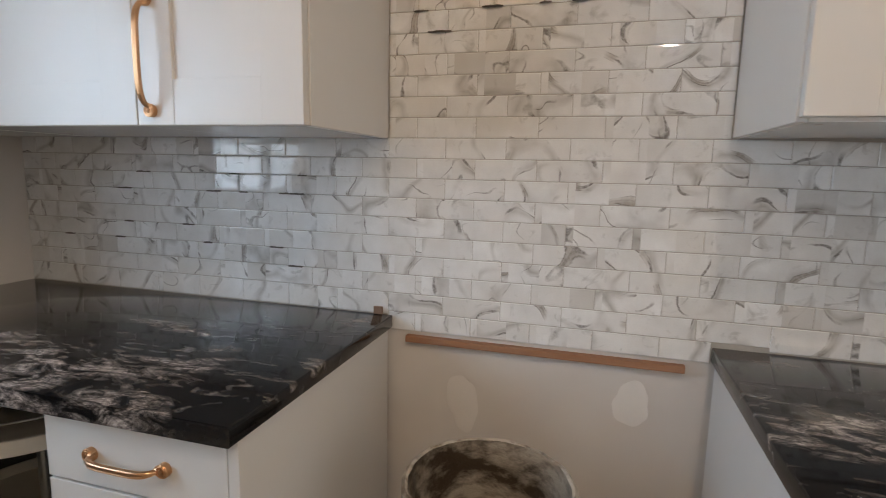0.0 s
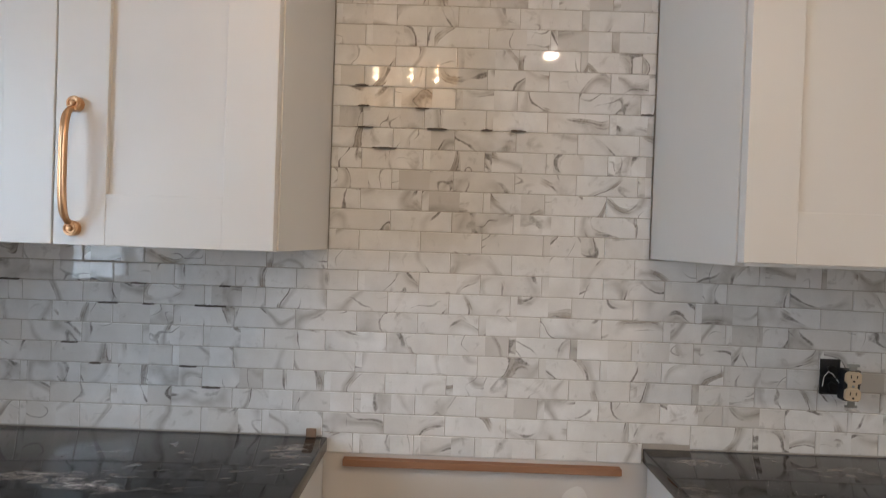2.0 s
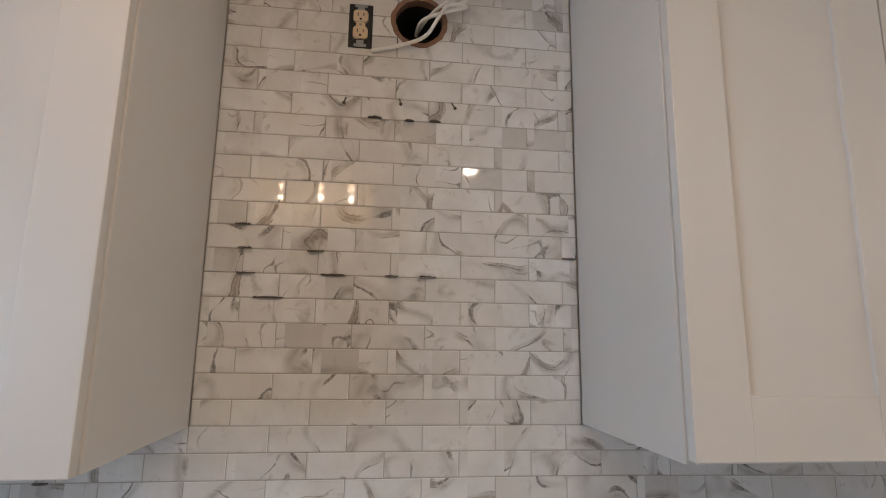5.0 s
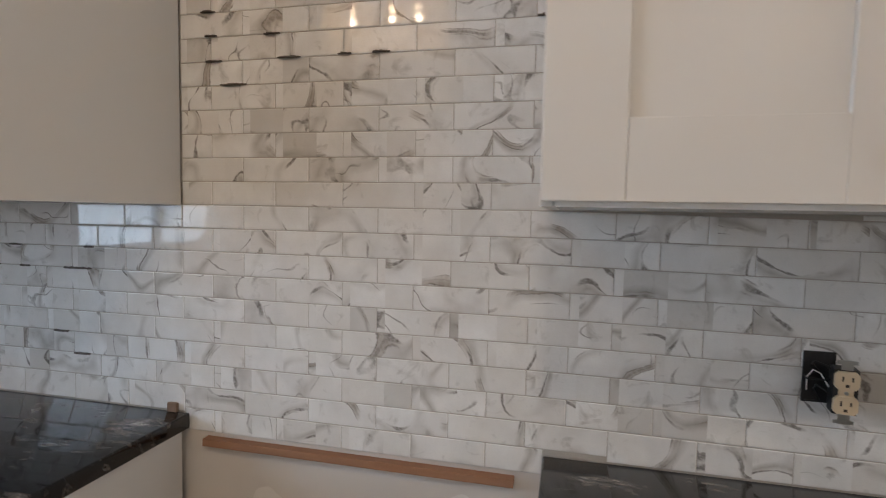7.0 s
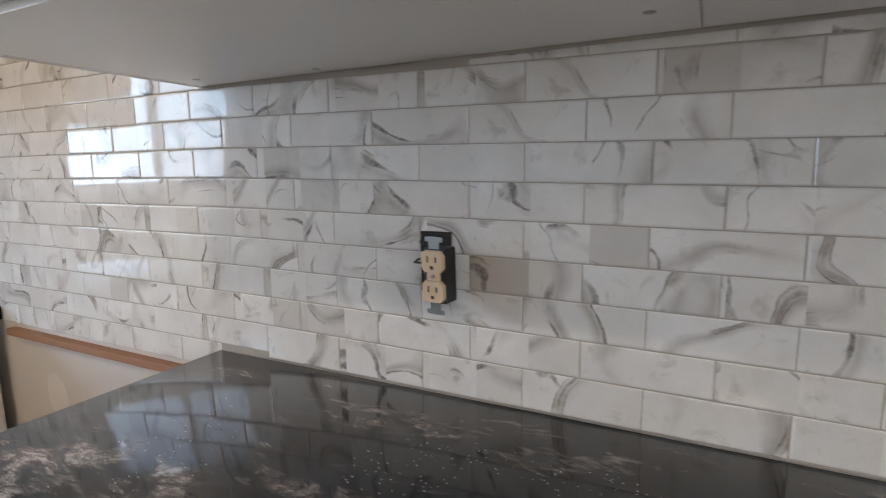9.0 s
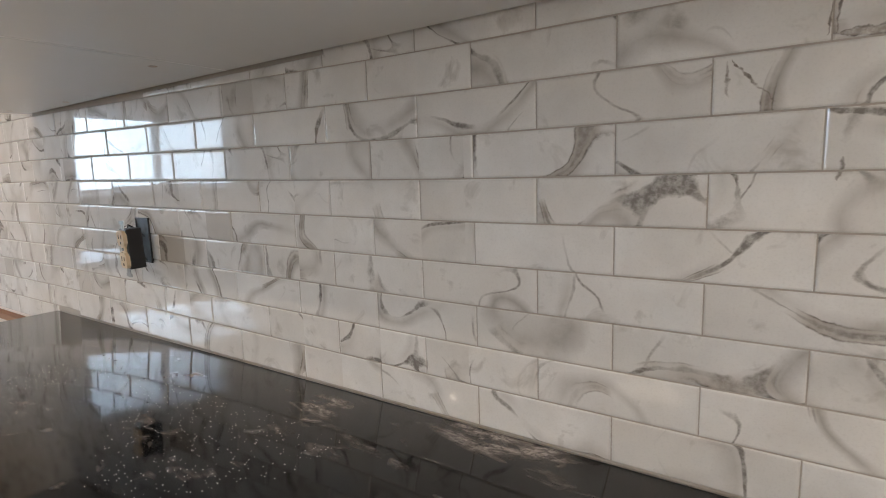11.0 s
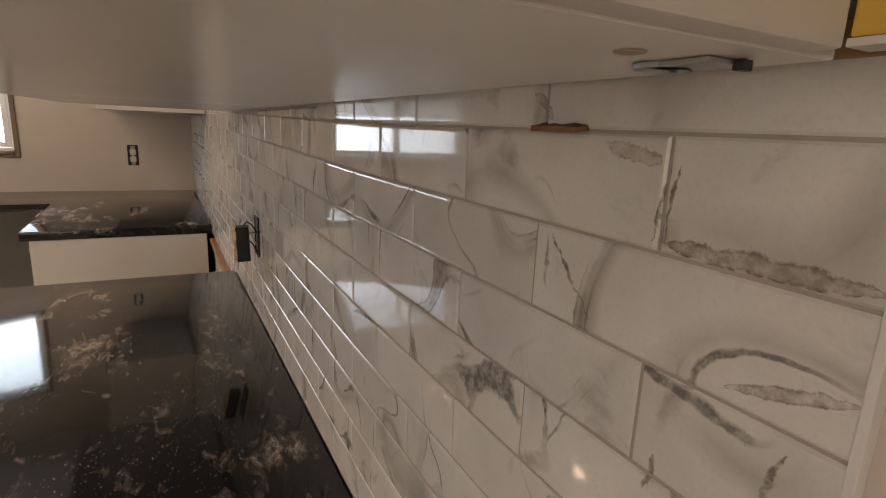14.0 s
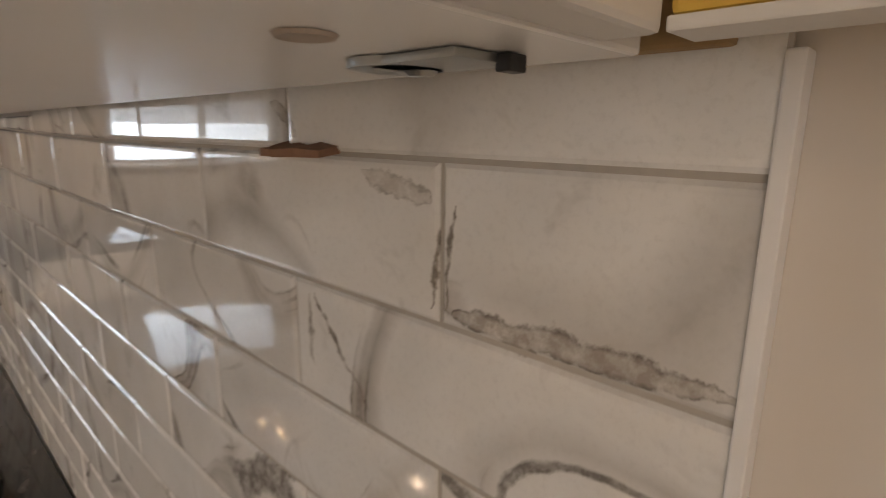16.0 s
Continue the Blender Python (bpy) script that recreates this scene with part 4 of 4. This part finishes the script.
for x0, x1, y0, y1 in ((-0.150, 0.300, -1.132, -1.129), (-0.150, 0.300, -0.943, -0.940), (-0.150, -0.147, -1.128, -0.944), (0.297, 0.300, -1.128, -0.944)):
    part_box("shade_pane", M_SHADE, fixture, x0, x1, y0, y1, 1.985, 2.190, 0.0, "frosted amber glass pane")
bm = bmesh.new()
for x0, x1, y0, y1 in ((-0.155, 0.305, -1.137, -1.124), (-0.155, 0.305, -0.948, -0.935), (-0.155, -0.142, -1.124, -0.948), (0.292, 0.305, -1.124, -0.948)):
    box(bm, x0, x1, y0, y1, 2.190, 2.204, 0.001)
box(bm, 0.068, 0.092, -1.124, -0.948, 2.192, 2.202, 0.001)
part("shade_frame", bm, M_BRASS, fixture)
for x, y, power in DOWNLIGHTS:
    spot = thing("downlight", "round recessed white ceiling downlight, lit", "downlight", "recessed downlights")
    bm = bmesh.new()
    lathe(bm, [(0.066, -0.001), (0.064, -0.006), (0.050, -0.007), (0.047, -0.003)], (x, y, CEIL), 40)
    part("ring", bm, M_TRIM, spot, smooth=True)
    bm = bmesh.new()
    lathe(bm, [(0.047, -0.003), (0.001, -0.003)], (x, y, CEIL), 32)
    part("diffuser", bm, M_DISK, spot)
# bodies made up for the unseen ceiling fills
for x, y, power in CEILING_FILLS:
    flush = thing("fill_lamp", "unseen round ceiling lamp added as soft fill, white rim", "ceiling lamp", "flush ceiling lamps")
    bm = bmesh.new()
    lathe(bm, [(0.01, 0.0), (0.245, 0.0), (0.250, -0.008), (0.250, -0.030), (0.236, -0.036), (0.232, -0.030)], (x, y, CEIL), 48)
    part("rim", bm, M_TRIM, flush, smooth=True)
    bm = bmesh.new()
    lathe(bm, [(0.232, -0.030), (0.20, -0.050), (0.12, -0.064), (0.001, -0.069)], (x, y, CEIL), 48)
    part("bowl", bm, M_FILL_BOWL, flush, "glowing bowl of the added fill lamp", True)


# ---- tiles, one by one ----
def easing(x):
    return max(0.0, min(1.0, (x - 0.80) / 1.05))


def tile_place(x, k):
    """Where the grid's point lies: past the gap the courses sag a little."""
    s = easing(x)
    return x + 0.017 * s + 0.08 * max(0.0, x - 1.95), (TILE_Z + TILE_H * k) * (1 - s) + (1.3465 + 0.0478 * k) * s


DH = DUCT_R - 0.001
backing = structure("backsplash", M_GROUT, [
    (LEFT, GAP_L - 0.0005, 0.0014, WB, TOP_Z - 0.002, lz + 0.004), (GAP_L, GAP_R, 0.0014, WB, TOP_Z - 0.037, DUCT_Z - DH), (GAP_L, DUCT_X - DH, 0.0014, WB, DUCT_Z - DH, CEIL),
    (DUCT_X + DH, GAP_R, 0.0014, WB, DUCT_Z - DH, CEIL), (DUCT_X - DH, DUCT_X + DH, 0.0014, WB, DUCT_Z + DH, CEIL), (GAP_R + 0.0005, 2.3023, 0.0014, WB, TOP_Z - 0.002, UP_Z0 + 0.022)],
    "marble-look subway tile backsplash with beige grout", "backsplash")
rng = random.Random(11)


def tile_mesh(x0, x1, z00, z01, z10, z11):
    """One tile with pillowed edges; z00, z01: its bottom left and right, z10, z11: its top."""
    g, gz, e = 0.0006, 0.0008, 0.0026
    tx, tz, dy = rng.uniform(-0.0035, 0.0035), rng.uniform(-0.0035, 0.0035), rng.uniform(-0.0003, 0.0003)
    cx, cz = (x0 + x1) / 2, (z00 + z10) / 2

    def ring(inset, y, tilt):
        up = inset + gz - g
        # the pieces cut off at the trim have no rounded end
        end = 0.0001 if x1 > 2.302 else inset
        pts = ((x0 + inset, z00 + up), (x1 - end, z01 + up), (x1 - end, z11 - up), (x0 + inset, z10 - up))
        return [(x, y + tilt * (dy + tx * (x - cx) + tz * (z - cz)), z) for x, z in pts]

    verts = ring(g, 0.0045, 0) + ring(g, 0.0011, 1) + ring(g + e * 0.45, 0.0002, 1) + ring(g + e, 0.0, 1)
    faces = [(12, 13, 14, 15)]
    for r in range(3):
        a = r * 4
        for k in range(4):
            faces.append((a + k, a + (k + 1) % 4, a + 4 + (k + 1) % 4, a + 4 + k))
    me = bpy.data.meshes.new("tile")
    me.from_pydata(verts, [], faces)
    me.materials.append(M_TILE)
    return me


def holed_tile(x0, x1, z0, z1):
    """A tile with the duct's round hole cut out of it, in upright strips."""
    verts, faces = [], []
    n = max(4, int((x1 - x0) / 0.006))
    for i in range(n):
        a, b = x0 + 0.001 + (x1 - x0 - 0.002) * i / n, x0 + 0.001 + (x1 - x0 - 0.002) * (i + 1) / n
        d = abs((a + b) / 2 - DUCT_X)
        h = math.sqrt(max(0.0, 0.056 ** 2 - d * d)) if d < 0.056 else 0.0
        for lo, hi in ((z0 + 0.001, min(z1 - 0.001, DUCT_Z - h)), (max(z0 + 0.001, DUCT_Z + h), z1 - 0.001)):
            if hi - lo < 0.002 :
                continue
            v = len(verts)
            verts += [(a, 0.0, lo), (b, 0.0, lo), (b, 0.0, hi), (a, 0.0, hi), (a, 0.0045, lo), (b, 0.0045, lo), (b, 0.0045, hi), (a, 0.0045, hi)]
            faces += [(v, v + 1, v + 2, v + 3), (v + 4, v + 5, v + 1, v), (v + 3, v + 2, v + 6, v + 7), (v + 4, v, v + 3, v + 7), (v + 1, v + 5, v + 6, v + 2)]
    me = bpy.data.meshes.new("tile")
    me.from_pydata(verts, [], faces)
    me.materials.append(M_TILE)
    return me


# each course: the stretch of wall it covers, and how far up and down it is cut
for k in range(-10, 22):
    shift = 0.0 if k % 2 else 0.5
    for j in range(-9, 17):
        gx0, gx1 = TILE_X + TILE_W * (j + shift), TILE_X + TILE_W * (j + 1 + shift)
        lo_x, hi_x = (LEFT, 2.3025) if -10 < k < 0 else (GAP_L + 0.0005, GAP_R - 0.0005)
        cuts = [(max(gx0, lo_x), min(gx1, hi_x))]
        if k == 0 and gx1 > GAP_R:
            # past the gap a narrow strip of this course shows under the cabinets
            cuts = [(max(gx0, GAP_L + 0.0005), GAP_R - 0.0005), (max(gx0, GAP_R), gx1)]
        for a, b in cuts:
            if b - a < 0.012:
                continue
            beside = b < GAP_L + 0.03 or a > GAP_R - 0.03
            x0, z00 = tile_place(a, k)
            x1, z01 = tile_place(b, k)
            z10, z11 = tile_place(a, k + 1)[1], tile_place(b, k + 1)[1]
            x1 = min(x1, 2.3025)
            if k == 0 and a >= GAP_R - 0.001 or k < 0:
                roof = UP_Z0 + (0.020 if a > 1.55 else -0.001)
                z10, z11 = min(z10, roof), min(z11, roof)
            if k == -9 and beside:
                z00 = z01 = TOP_Z + 0.0006
            z10, z11 = min(z10, CEIL - 0.001), min(z11, CEIL - 0.001)
            if x1 - x0 < 0.010 or z10 - z00 < 0.009 and z11 - z01 < 0.009:
                continue
            z10, z11 = max(z10, z00 + 0.009), max(z11, z01 + 0.009)
            near = math.hypot(max(x0 - DUCT_X, DUCT_X - x1, 0), max(z00 - DUCT_Z, DUCT_Z - z10, 0))
            tile = new("tile", holed_tile(x0, x1, z00, z10) if near < 0.056 else tile_mesh(x0, x1, z00, z01, z10, z11))
            tile.parent = backing
            if k == -6 and j == 8:
                tile.data.materials[0] = M_TILE_TAUPE
            elif x1 > 2.10:
                tile.data.materials[0] = M_TILE_END

# card spacers left sticking out of the joints
def spacer(x, z, w, deep, mat, seed):
    r = random.Random(seed)
    bm = bmesh.new()
    n = 7
    top, bot = [], []
    for k in range(n + 1):
        s = k / n
        px = x - w / 2 + w * s
        out = deep * (0.35 + 0.65 * math.sin(math.pi * min(1, max(0, s * 0.9 + 0.05)))) * r.uniform(0.75, 1.1)
        h = 0.0008 + 0.0025 * r.random()
        top.append((bm.verts.new((px, 0.002, z + h)), bm.verts.new((px, -out, z + h * 0.6 - 0.001))))
        bot.append((bm.verts.new((px, 0.002, z - 0.0008)), bm.verts.new((px, -out, z - 0.0022))))
    for k in range(n):
        bm.faces.new((top[k][0], top[k + 1][0], top[k + 1][1], top[k][1]))
        bm.faces.new((bot[k][0], bot[k][1], bot[k + 1][1], bot[k + 1][0]))
        bm.faces.new((top[k][1], top[k + 1][1], bot[k + 1][1], bot[k][1]))
        bm.faces.new((top[k][0], bot[k][0], bot[k + 1][0], top[k + 1][0]))
    for k in (0, n):
        bm.faces.new((top[k][0], top[k][1], bot[k][1], bot[k][0]))
    tagged(part("card_spacer", bm, mat, None), "torn brown card spacer in a tile joint", "spacer", "card spacers")


SPACERS = [(0.059, 1.757, 0.030), (0.071, 1.658, 0.034), (0.204, 1.706, 0.032), (0.241, 1.659, 0.048), (0.359, 1.660, 0.026), (0.434, 1.660, 0.034),
           (0.117, 1.610, 0.056), (0.065, 1.709, 0.026), (0.737, 1.708, 0.026), (0.313, 2.002, 0.030), (0.387, 1.999, 0.020), (0.444, 2.001, 0.024)]
for i, (x, z, w) in enumerate(SPACERS):
    spacer(x, z, w, 0.012, M_DARK_CARD, i)
spacer(2.160, 1.3475, 0.032, 0.016, M_BROWN, 40)
rr = random.Random(5)
for i in range(17):
    k, j = rr.choice((-2, -3, -4, -5, -6, -7)), rr.uniform(-7.4, -1.5)
    spacer(TILE_X + TILE_W * j, TILE_Z + TILE_H * k, rr.uniform(0.025, 0.05), 0.006, M_DARK_CARD, 60 + i)

# tiny pale specks over the right countertop stand for the granite's glints
rc = random.Random(21)
verts, faces = [], []
for i in range(2600):
    x, y = 0.85 + 0.95 * rc.random() ** 0.6, rc.uniform(-0.60, -0.10) - 0.02 * rc.random()
    if noise.noise(Vector((x * 4, y * 5, 3.0))) < -0.12:
        continue
    r = rc.uniform(0.0003, 0.0008)
    v = len(verts)
    verts += [(x - r, y - r * 0.6, TOP_Z), (x + r, y - r * 0.8, TOP_Z), (x + r * 0.2, y + r, TOP_Z), (x, y, TOP_Z + r * 1.1)]
    faces += [(v, v + 1, v + 3), (v + 1, v + 2, v + 3), (v + 2, v, v + 3)]
crumbs = bpy.data.meshes.new("plaster_crumbs")
crumbs.from_pydata(verts, [], faces)
crumbs.materials.append(M_COMPOUND)
tagged(new("plaster_crumbs", crumbs), "pale specks standing for glitter on the black countertop", "crumbs", kind="stuff")
